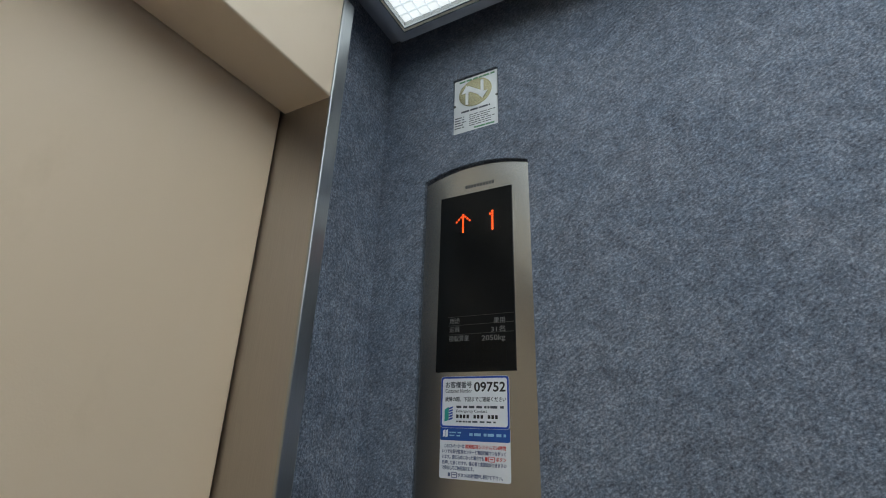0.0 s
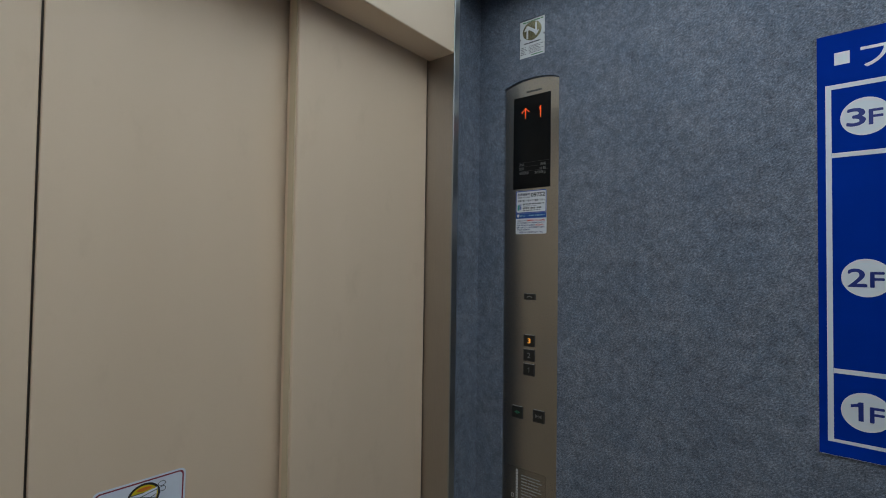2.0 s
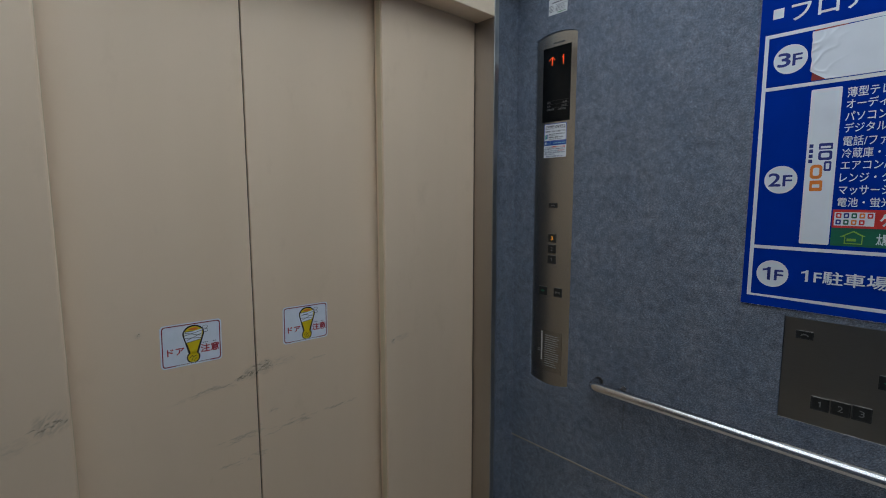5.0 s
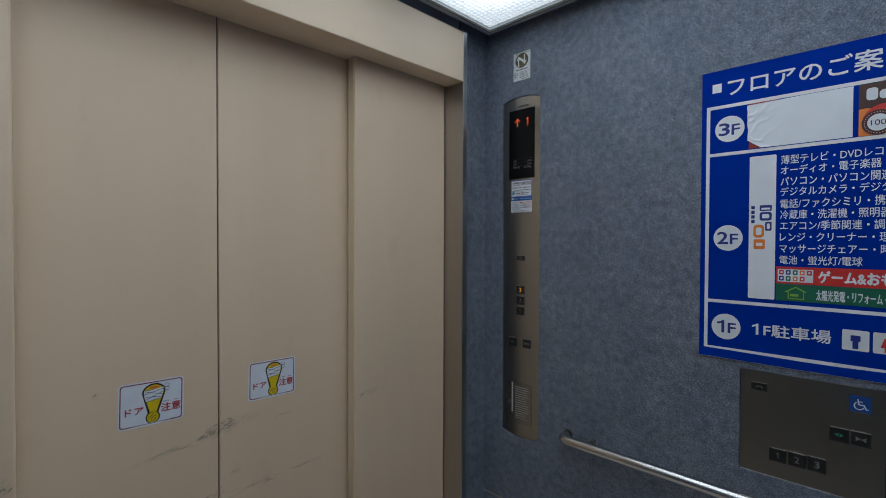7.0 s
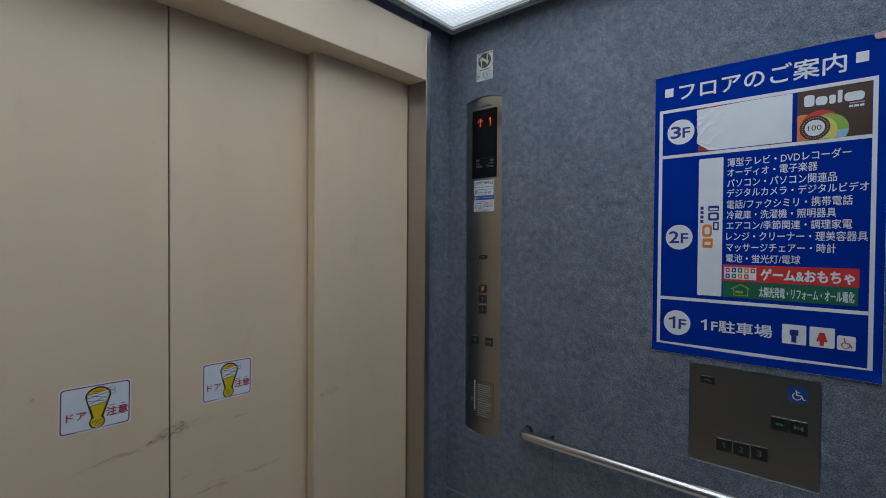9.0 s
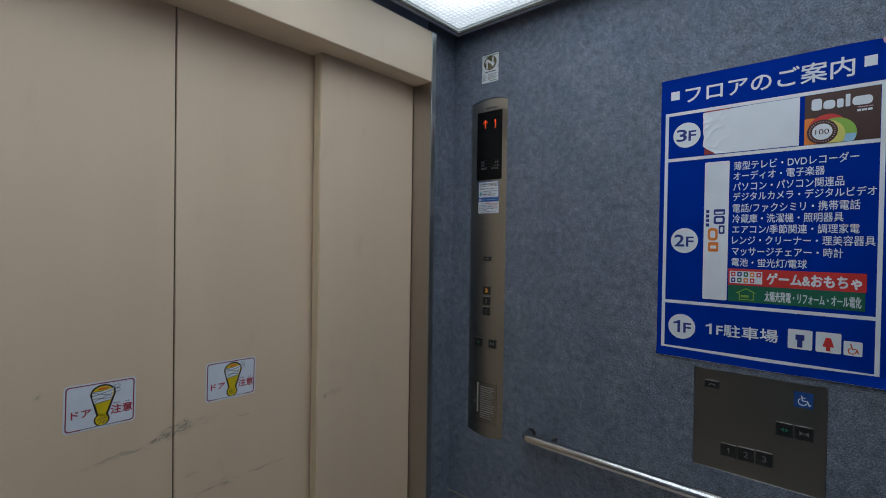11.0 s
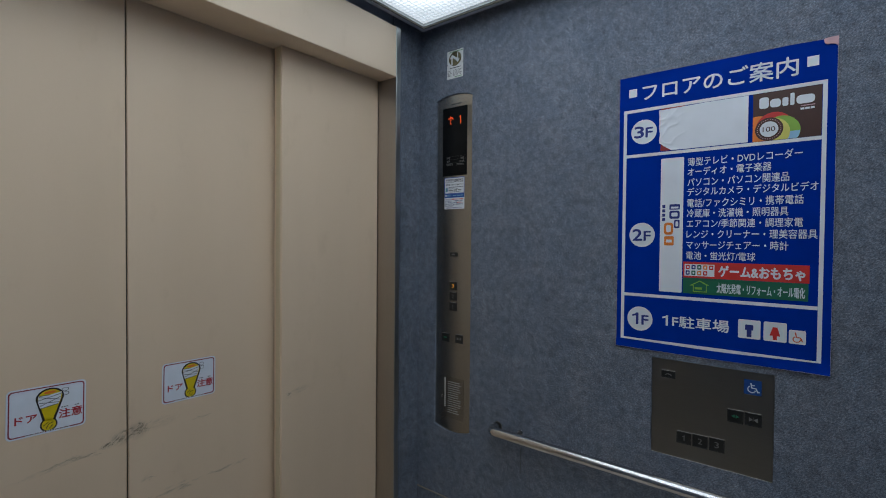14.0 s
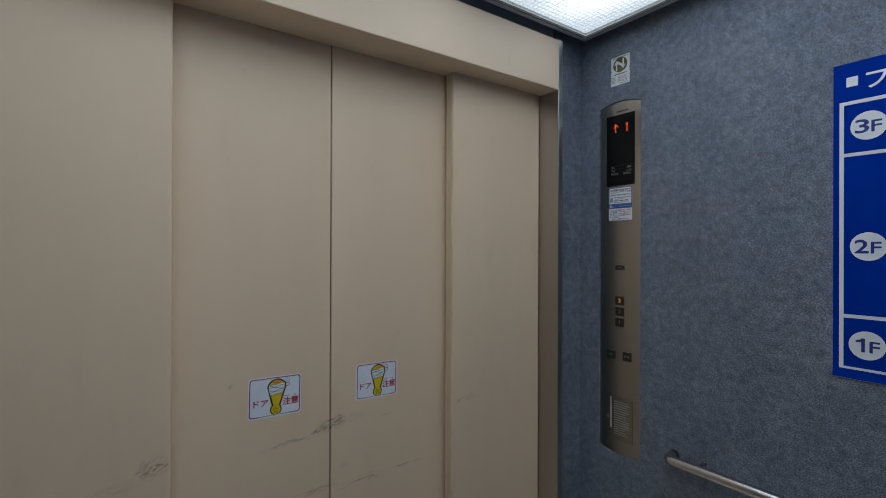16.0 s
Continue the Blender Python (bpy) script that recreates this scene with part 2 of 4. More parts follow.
P_VERMILION = plain("vermilion_print", (0.62, 0.09, 0.02), 0.4)
P_BROWN = plain("brown_print", (0.060, 0.022, 0.015), 0.38)
P_YELLOW = plain("yellow_print", (0.66, 0.62, 0.14), 0.4)
P_SKY = plain("pale_blue_print", (0.30, 0.55, 0.75), 0.4)
P_BLACK = plain("black_print", (0.015, 0.015, 0.017), 0.4)
P_PINK = plain("pink_poster_back", (0.62, 0.38, 0.41), 0.6)
LABEL_WHITE = plain("white_label_film", (0.78, 0.80, 0.84), 0.3, 0, 0.03, 0.2)
HEADER_BLUE = plain("header_blue_print", (0.012, 0.085, 0.34), 0.32)
LABEL_BLUE = plain("blue_label_print", (0.012, 0.06, 0.36), 0.32)
P_TEXT = plain("dark_label_print", (0.06, 0.07, 0.09), 0.45)
P_TEAL = plain("teal_label_print", (0.02, 0.35, 0.30), 0.4)
STICKER = plain("white_sticker_film", (0.78, 0.83, 0.91), 0.34, 0, 0.03, 0.2)
STICK_YELLOW = plain("sticker_yellow", (0.74, 0.56, 0.01), 0.38)
STICK_BORDER = plain("sticker_dark_red", (0.27, 0.030, 0.055), 0.4)
STICK_RED = plain("sticker_red", (0.42, 0.030, 0.045), 0.4)
CERT_PAPER = plain("certificate_paper", (0.73, 0.76, 0.775), 0.3, 0, 0.04, 1.0)
CERT_OLIVE = plain("certificate_gold_foil", (0.29, 0.265, 0.155), 0.27, 0.85, 0.05, 0.5)
CERT_GREEN = plain("certificate_green_print", (0.10, 0.28, 0.14), 0.3)
SCUFF = smear_material("dark_scuff", (0.055, 0.080, 0.071), 0.55)
SMUDGE = smudge_material("rubbed_smudge", (0.050, 0.078, 0.070), 0.36, 48)
SMUDGE_FAINT = smudge_material("faint_rubbed_smudge", (0.18, 0.17, 0.13), 0.13, 14)
SCUFF_FAINT = smear_material("faint_scuff", (0.20, 0.19, 0.15), 0.22)
# out of view; pale so that its bounce brightens the lower doors and walls
FLOOR_MAT = plain("pale_bounce_floor", (0.74, 0.67, 0.56), 0.5, 0, 0.15, 0, 160)


# ---- building helpers ----
def thing(name, at, label, category, group="", kind=""):
    ob = new(name)
    ob.empty_display_size = 0.05
    ob.location = at
    return tagged(ob, label, category, group, kind)


def link_mesh(name, me, material, parent=None, label=""):
    ob = new(name, me)
    if material:
        me.materials.append(material)
    if parent:
        ob.parent = parent
        ob.matrix_parent_inverse = Matrix.Translation(-parent.location)
    if label:
        ob["label"] = label
    return ob


def part(name, bm, material, parent=None, label=""):
    """One mesh object out of a bmesh given in world metres, under a thing or a part."""
    me = bpy.data.meshes.new(name)
    bm.to_mesh(me)
    bm.free()
    return link_mesh(name, me, material, parent, label)


def structure(name, bm, material, label, category):
    return tagged(part(name, bm, material), label, category, "", "structure")


def box(lo, hi, bevel=0.0, seg=2):
    bm = bmesh.new()
    bmesh.ops.create_cube(bm, size=1)
    lo, hi = Vector(lo), Vector(hi)
    for v in bm.verts:
        v.co = Vector([(lo[i] + hi[i]) / 2 + v.co[i] * (hi[i] - lo[i]) for i in range(3)])
    if bevel:
        bmesh.ops.bevel(bm, geom=list(bm.edges), offset=bevel, segments=seg, affect="EDGES", profile=0.5)
    return bm


def north(u, v, d):
    """Wall with the panels: u along x, v up, d out into the car."""
    return Vector((u, -d, v))


def west(u, v, d):
    """Door side: u along y, v up, d out into the car."""
    return Vector((d, u, v))


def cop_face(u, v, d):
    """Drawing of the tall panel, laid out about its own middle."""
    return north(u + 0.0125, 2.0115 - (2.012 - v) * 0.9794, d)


def cert_face(u, v, d):
    return north(u + 0.001, v + 0.0045, d)


def low_face(u, v, d):
    return north(u - 0.002, v + 0.008 + (1.15 - v) * 0.015, d)


def guide(u, v, d):
    """Drawing of the poster."""
    return north(u - 0.0025, v + 0.0055, d)


def rect(u0, u1, v0, v1):
    return [(u0, v0), (u1, v0), (u1, v1), (u0, v1)]


def rounded(u0, u1, v0, v1, r, n=5):
    pts = []
    for cu, cv, a in ((u1 - r, v0 + r, -90), (u1 - r, v1 - r, 0), (u0 + r, v1 - r, 90), (u0 + r, v0 + r, 180)):
        pts += [(cu + r * math.cos(radians(a + 90 * i / n)), cv + r * math.sin(radians(a + 90 * i / n))) for i in range(n + 1)]
    return pts


def disc(cu, cv, r, n=36, rv=None):
    return [(cu + r * math.cos(2 * math.pi * i / n), cv + (rv or r) * math.sin(2 * math.pi * i / n)) for i in range(n)]


def line(p, q, w):
    du, dv = q[0] - p[0], q[1] - p[1]
    k = w / 2 / math.hypot(du, dv)
    a, b = -dv * k, du * k
    return [(p[0] - a, p[1] - b), (q[0] - a, q[1] - b), (q[0] + a, q[1] + b), (p[0] + a, p[1] + b)]


def filled(curve):
    ob = bpy.data.objects.new("outline", curve)
    scene.collection.objects.link(ob)
    bpy.context.view_layer.update()
    me = bpy.data.meshes.new_from_object(ob.evaluated_get(bpy.context.evaluated_depsgraph_get()))
    bpy.data.objects.remove(ob)
    bpy.data.curves.remove(curve)
    return me


def flat(shapes, plane, d0, d1):
    """Plates with the given outlines (a shape is a list of outlines, the inner ones being holes), from depth d0 to d1."""
    bm = bmesh.new()
    for outlines in shapes:
        if len(outlines) == 1:
            pts = outlines[0]
            area = sum(pts[i - 1][0] * pts[i][1] - pts[i][0] * pts[i - 1][1] for i in range(len(pts)))
            if area < 0:
                pts = pts[::-1]
            lo = [bm.verts.new(plane(u, v, d0)) for u, v in pts]
            hi = [bm.verts.new(plane(u, v, d1)) for u, v in pts]
            bm.faces.new(hi)
            for i in range(len(pts)):
                bm.faces.new((lo[i - 1], lo[i], hi[i], hi[i - 1]))
            continue
        cu = bpy.data.curves.new("outline", "CURVE")
        cu.dimensions, cu.fill_mode, cu.extrude = "2D", "BOTH", abs(d1 - d0) / 2
        for pts in outlines:
            sp = cu.splines.new("POLY")
            sp.points.add(len(pts) - 1)
            for pt, (u, v) in zip(sp.points, pts):
                pt.co = (u, v, 0, 1)
            sp.use_cyclic_u = True
        me = filled(cu)
        for v in me.vertices:
            v.co = plane(v.co.x, v.co.y, (d0 + d1) / 2 + v.co.z)
        piece = bmesh.new()
        piece.from_mesh(me)
        bmesh.ops.remove_doubles(piece, verts=list(piece.verts), dist=1e-6)
        piece.to_mesh(me)
        piece.free()
        bm.from_mesh(me)
        bpy.data.meshes.remove(me)
    return bm


def lettering(body, u0, u1, v0, v1, plane, d, thick=0.0003, bold=0.0):
    """A line of writing that fills the given box; bold widens the strokes by that many metres."""
    cu = bpy.data.curves.new("writing", "FONT")
    cu.body, cu.size, cu.extrude, cu.resolution_u = body, 1.0, 0.5, 3
    me = filled(cu)
    co = np.array([v.co for v in me.vertices])
    lo, hi = co.min(0), co.max(0)
    h = bold / 2
    bm = bmesh.new()
    shifts = ((-h, 0), (h, 0), (0, -h), (0, h)) if bold else ((0, 0),)
    for k, (du, dv) in enumerate(shifts):
        one = me.copy()
        for v in one.vertices:
            a, b = (v.co.x - lo[0]) / (hi[0] - lo[0]), (v.co.y - lo[1]) / (hi[1] - lo[1])
            v.co = plane(u0 + h + (u1 - u0 - bold) * a + du, v0 + h + (v1 - v0 - bold) * b + dv, d + (v.co.z + 0.5) * (thick + 0.00004 * k))
        bm.from_mesh(one)
        bpy.data.meshes.remove(one)
    bpy.data.meshes.remove(me)
    return bm


def numeral_one(u0, u1, v0, v1):
    """A bold figure one: upright stem with a slanting flag."""
    w, h = u1 - u0, v1 - v0
    stem = u1 - 0.40 * w
    return [[(stem, v0), (u1, v0), (u1, v1), (stem + 0.06 * w, v1), (stem - 0.10 * w, v1 - 0.10 * h), (u0, v1 - 0.17 * h), (u0, v1 - 0.33 * h), (stem, v1 - 0.25 * h)]]


def bars(u0, u1, v0, v1, count, fill=0.55, gap=0.15, seed=1, ragged=0.3):
    """Rows of short bars for writing that cannot be read."""
    rnd = random.Random(seed)
    out, step = [], (v1 - v0) / count
    for i in range(count):
        v = v0 + step * (i + 0.5)
        end = u1 - (u1 - u0) * ragged * rnd.random()
        u = u0
        while u < end - step * 0.4:
            w = min(step * rnd.uniform(0.8, 3.2), end - u)
            out.append([rect(u, u + w * (1 - gap), v - step * fill / 2, v + step * fill / 2)])
            u += w
    return out


def tube(points, r, n=16):
    """A round bar along a line of points, with closed ends."""
    bm = bmesh.new()
    rings = []
    for i, p in enumerate(points):
        p = Vector(p)
        way = (Vector(points[min(i + 1, len(points) - 1)]) - Vector(points[max(i - 1, 0)])).normalized()
        side = way.cross(Vector((0, 0, 1)))
        side = side.normalized() if side.length > 1e-3 else Vector((1, 0, 0))
        up = side.cross(way).normalized()
        rings.append([bm.verts.new(p + r * (math.cos(2 * math.pi * k / n) * side + math.sin(2 * math.pi * k / n) * up)) for k in range(n)])
    for a, b in zip(rings, rings[1:]):
        for k in range(n):
            f = bm.faces.new((a[k - 1], a[k], b[k], b[k - 1]))
            f.smooth = True
    bm.faces.new(rings[0])
    bm.faces.new(rings[-1][::-1])
    bmesh.ops.recalc_face_normals(bm, faces=list(bm.faces))
    return bm


# ---- the car: floor, walls, ceiling ----
# the floor stays out of view and serves as a reflector
structure("floor", box((-0.06, SOUTH_Y - 0.1, -0.06), (REAR_X + 0.1, 0.1, 0)), FLOOR_MAT, "unseen floor of the lift car, kept pale to bounce light up", "floor")
structure("wall_south", box((-0.06, SOUTH_Y - 0.08, 0.0), (REAR_X + 0.08, SOUTH_Y, 2.42)), CARPET, "blue-grey needle carpet wall of the lift car", "wall")
structure("wall_east", box((REAR_X, SOUTH_Y, 0.0), (REAR_X + 0.08, 0.0, 2.42)), CARPET, "blue-grey needle carpet rear wall of the lift car", "wall")
# unseen backing, so that the door gaps stay dark
structure("wall_west", box((-0.20, SOUTH_Y, 0.0), (-0.14, 0.10, 2.42)), GAP_DARK, "added dark backing behind the lift doors", "wall")

COP = (0.183, 0.3445, 0.8225, 2.042)
cop_top = [(COP[1] - (COP[1] - COP[0]) * i / 16, COP[3] + 0.015 * (1 - (2 * i / 16 - 1) ** 2)) for i in range(17)]
cop_bot = [(COP[0] + (COP[1] - COP[0]) * i / 16, COP[2] - 0.0155 * (1 - (2 * i / 16 - 1) ** 2)) for i in range(17)]
cop_outline = cop_bot + cop_top
AUX = (0.962, 1.239, 0.9395, 1.201)
CERT = (0.228, 0.302, 2.1175, 2.2195)


def grown(pts, k):
    cu, cv = sum(p[0] for p in pts) / len(pts), sum(p[1] for p in pts) / len(pts)
    return [(u + k * (1 if u > cu else -1), v + k * (1 if v > cv else -1)) for u, v in pts]


SEAM_Z = 0.553
wall_n = structure("wall_north", box((-0.14, 0.014, 0.0), (REAR_X + 0.08, 0.08, 2.42)), DARK_STEEL, "carpet-clad side wall of the lift car", "wall")
upper = flat([[rect(RETURN_X - 0.02, REAR_X, SEAM_Z + 0.003, 2.40), grown(cop_outline, 0.0016), grown(rect(*AUX), 0.0012), grown(rect(*CERT), 0.0017)]], north, -0.013, 0.0)
part("carpet_panel", upper, CARPET, wall_n, "blue-grey flecked needle carpet")
part("carpet_panel", flat([[rect(RETURN_X - 0.02, REAR_X, 0.0, SEAM_Z - 0.003)]], north, -0.013, -0.0005), CARPET, wall_n, "blue-grey flecked needle carpet")
part("seam_strip", box((RETURN_X, -0.0015, SEAM_Z - 0.003), (REAR_X, 0.013, SEAM_Z + 0.003), 0.001, 1), SEAM, wall_n, "thin dull metal seam strip")

part("carpet_slit", box((0.5556, -0.0006, 0.745), (0.5570, 0.004, 0.832)), DARK_STEEL, wall_n, "short dark slit in the carpet")

for name, y0, y1 in (("wall_return_north", JAMB_N + 0.0215, 0.014), ("wall_return_south", SOUTH_Y, JAMB_S - 0.0215)):
    structure(name, box((-0.02, y0, 0.0), (RETURN_X, y1, 2.42)), CARPET, "narrow blue-grey carpeted return panel beside the doorway", "wall")

# ceiling frame round the luminous panel
FRAME_W = 0.016
flat_up = lambda u, v, d: Vector((u, v, d))
outer = (LIGHT[0] - FRAME_W, LIGHT[1] + FRAME_W, LIGHT[2] - FRAME_W, LIGHT[3] + FRAME_W)
structure("ceiling", flat([[rect(-0.06, REAR_X + 0.05, SOUTH_Y - 0.05, 0.013), rect(*outer)]], flat_up, CEIL_Z + 0.056, CEIL_Z + 0.09), CEILING_DARK, "dark blue-grey ceiling recessed round a luminous panel", "ceiling")
structure("trim_light", flat([[rect(*outer), rect(*LIGHT)]], flat_up, CEIL_Z, CEIL_Z + 0.06), CEILING, "slim grey metal frame of the luminous ceiling panel", "trim")
structure("ceiling_lid", box((-0.06, SOUTH_Y, 2.40), (REAR_X, 0.0, 2.44)), CEILING, "plain roof of the lift car", "ceiling")

ceiling_light = thing("ceiling_light", ((LIGHT[0] + LIGHT[1]) / 2, (LIGHT[2] + LIGHT[3]) / 2, CEIL_Z), "large square-celled plastic ceiling light panel, lit cool white", "ceiling light")
part("diffuser", box((LIGHT[0] + 0.0001, LIGHT[2] + 0.0001, CEIL_Z + 0.0200), (LIGHT[1] - 0.0001, LIGHT[3] - 0.0001, CEIL_Z + 0.0250)), LAMP_MAT, ceiling_light, "glowing white diffuser")
# cell joints built as glowing bars, whose added depth cuts light at grazing angles
bm = bmesh.new()
for axis in (0, 1):
    a0, a1 = (LIGHT[0], LIGHT[1]) if axis == 0 else (LIGHT[2], LIGHT[3])
    b0, b1 = (LIGHT[2], LIGHT[3]) if axis == 0 else (LIGHT[0], LIGHT[1])
    n = int((a1 - a0) / CELL)
    for i in range(n + 1):
        a = a0 + (a1 - a0) * i / n
        w = 0.0007
        zz = (CEIL_Z + 0.0164 + 0.0004 * axis, CEIL_Z + 0.0195 + 0.0003 * axis)
        co = []
        for aa, z in ((a - w * 0.5, zz[0]), (a + w * 0.5, zz[0]), (a + w, zz[1]), (a - w, zz[1])):
            for bb in (b0, b1):
                co.append(bm.verts.new((aa, bb, z) if axis == 0 else (bb, aa, z)))
        for k in range(4):
            p0, p1, q0, q1 = co[2 * k], co[2 * k + 1], co[(2 * k + 2) % 8], co[(2 * k + 3) % 8]
            bm.faces.new((p0, p1, q1, q0))
bmesh.ops.recalc_face_normals(bm, faces=list(bm.faces))
part("louvre", bm, LOUVRE, ceiling_light, "fine square grid with a glow of its own")
lip = flat([[rect(LIGHT[0] + 0.0002, LIGHT[1] - 0.0002, LIGHT[2] + 0.0002, LIGHT[3] - 0.0002), rect(LIGHT[0] + 0.002, LIGHT[1] - 0.002, LIGHT[2] + 0.002, LIGHT[3] - 0.002)]], lambda u, v, d: Vector((u, v, d)), CEIL_Z - 0.001, CEIL_Z + 0.0199)
part("reveal", lip, LAMP_LIP, ceiling_light, "bright metal reveal round the panel")

# ---- doorway ----
plan = [(0.0495, JAMB_S), (LINTEL_X, JAMB_S), (LINTEL_X, JAMB_N), (0.0495, JAMB_N), (0.0495, DOOR_MID + 0.388), (0.0045, DOOR_MID + 0.388), (0.0045, DOOR_MID - 0.388), (0.0495, DOOR_MID - 0.388)]
lintel = flat([[plan]], flat_up, 2.10, HEAD_Z)
lintel.faces.new([v for v in lintel.verts if v.co.z < 2.2][::-1])
front = [e for e in lintel.edges if all(abs(v.co.x - LINTEL_X) < 1e-5 for v in e.verts)]
bmesh.ops.bevel(lintel, geom=front, offset=0.003, segments=3, affect="EDGES", profile=0.5)
structure("lintel", lintel, BEIGE_L, "beige painted steel lintel over the lift doors", "lintel")
# added box: closes the void over the panels and keeps the slit dark
structure("void_cover", box((-0.10, JAMB_S, 2.15), (0.0485, JAMB_N, HEAD_Z)), GAP_DARK, "added dark box closing the void above the lift doors", "trim")
for name, a, b in (("jamb_north", JAMB_N, JAMB_N + 0.0215), ("jamb_south", JAMB_S - 0.0215, JAMB_S)):
    j = structure(name, box((-0.02, a, 0.0), (LINTEL_X - 0.004, b, HEAD_Z)), STEEL_V, "brushed stainless steel door jamb of the lift", "door jamb")
    part("edge_trim", box((LINTEL_X - 0.004, a - 0.001 if a == JAMB_N else a, 0.0), (LINTEL_X + 0.0015, b if a == JAMB_N else b + 0.001, HEAD_Z), 0.0018, 3), STEEL_BRIGHT, j, "polished steel edge strip")

structure("transom", box((-0.02, JAMB_S - 0.02, HEAD_Z + 0.001), (RETURN_X - 0.004, JAMB_N + 0.02, 2.40)), CEILING_DARK, "dark gap above the lintel", "trim")

# four sliding panels: the inner pair lies deeper than the outer pair
INNER_X, OUTER_X = 0.0, 0.045


def door_panel(y0, y1, face, label):
    ob = thing("lift_door", (face - 0.015, (y0 + y1) / 2, 0.005), label, "door", "four sliding panels of the lift door")
    part("panel", box((face - 0.028, y0, 0.005), (face, y1, 2.125), 0.0045 if face else 0.002, 3), BEIGE, ob)
    return ob


inner_s = door_panel(DOOR_MID - 0.44, DOOR_MID - 0.0017, INNER_X, "closed beige painted steel lift door panel with a warning sticker")
inner_n = door_panel(DOOR_MID + 0.0017, DOOR_MID + 0.44, INNER_X, "closed beige painted steel lift door panel with a warning sticker")
outer_s = door_panel(JAMB_S + 0.0019, DOOR_MID - 0.391, OUTER_X, "closed beige painted steel lift door panel, scuffed near its edge")
outer_n = door_panel(DOOR_MID + 0.391, JAMB_N - 0.0019, OUTER_X, "closed beige painted steel lift door panel beside the jamb")
for ob, y, k in ((outer_n, DOOR_MID + 0.391, -1), (outer_s, DOOR_MID - 0.391, 1)):
    ys = sorted((y, y + 0.0016 * k))
    # added strip: paints the panel's lit edge thickness yellower than its face
    part("lit_edge_strip", box((OUTER_X - 0.026, ys[0], 0.006), (OUTER_X - 0.006, ys[1], 2.120)), EDGE_LIT, ob, "added yellowish strip for the lit leading edge")
    # beige filler added behind the panel to narrow the dark line of shade
    ys = sorted((y + 0.0004 * k, y - 0.004 * k))
    part("gap_filler", box((0.0085, ys[0], 0.006), (OUTER_X - 0.0275, ys[1], 2.118)), BEIGE, ob)
part("edge_seal", box((-0.024, DOOR_MID - 0.0017, 0.005), (-0.006, DOOR_MID + 0.0017, 2.12)), SEAL, inner_n, "dark rubber seal in the meeting gap")


def scuffs(door, face, centre, spread, count, length, material, seed, slope=0.1, width=(0.003, 0.009), name="scuff"):
    rnd = random.Random(seed)
    shapes = []
    for i in range(count):
        t = rnd.gauss(0, 0.5)
        u, v = centre[0] + t * spread[0], centre[1] + t * spread[0] * slope + rnd.gauss(0, 0.5) * spread[1]
        n, ln, w = 7, length * rnd.uniform(0.3, 1.0), rnd.uniform(*width)
        sl = slope + rnd.gauss(0.05, 0.06) if length > 0.03 else rnd.gauss(0.45, 0.4)
        mid = [(u + ln * (k / n - 0.5), v + sl * ln * (k / n - 0.5) + rnd.uniform(-0.4, 0.4) * w) for k in range(n + 1)]
        wid = [w * math.sin(math.pi * (k + 0.35) / (n + 0.7)) * rnd.uniform(0.5, 1.1) / 2 for k in range(n + 1)]
        shapes.append([[(p[0], p[1] - q) for p, q in zip(mid, wid)] + [(p[0], p[1] + q) for p, q in reversed(list(zip(mid, wid)))]])
    bm = bmesh.new()
    for s in shapes:
        bm.faces.new([bm.verts.new(west(u, v, face + 0.0002)) for u, v in s[0]])
    ob = part(name, bm, material, door, "dark rubbed scuff marks")
    ob["kind"] = "stuff"
    return ob


def smudge(door, face, centre, size, tilt, material):
    """An oval rubbed patch on a door."""
    bm = bmesh.new()
    c, s = math.cos(radians(tilt)), math.sin(radians(tilt))
    bm.faces.new([bm.verts.new(west(centre[0] + c * u - s * v, centre[1] + s * u + c * v, face + 0.00012)) for u, v in disc(0, 0, size[0] / 2, 28, size[1] / 2)])
    ob = part("smudge", bm, material, door, "greenish rubbed smudge")
    ob["kind"] = "stuff"


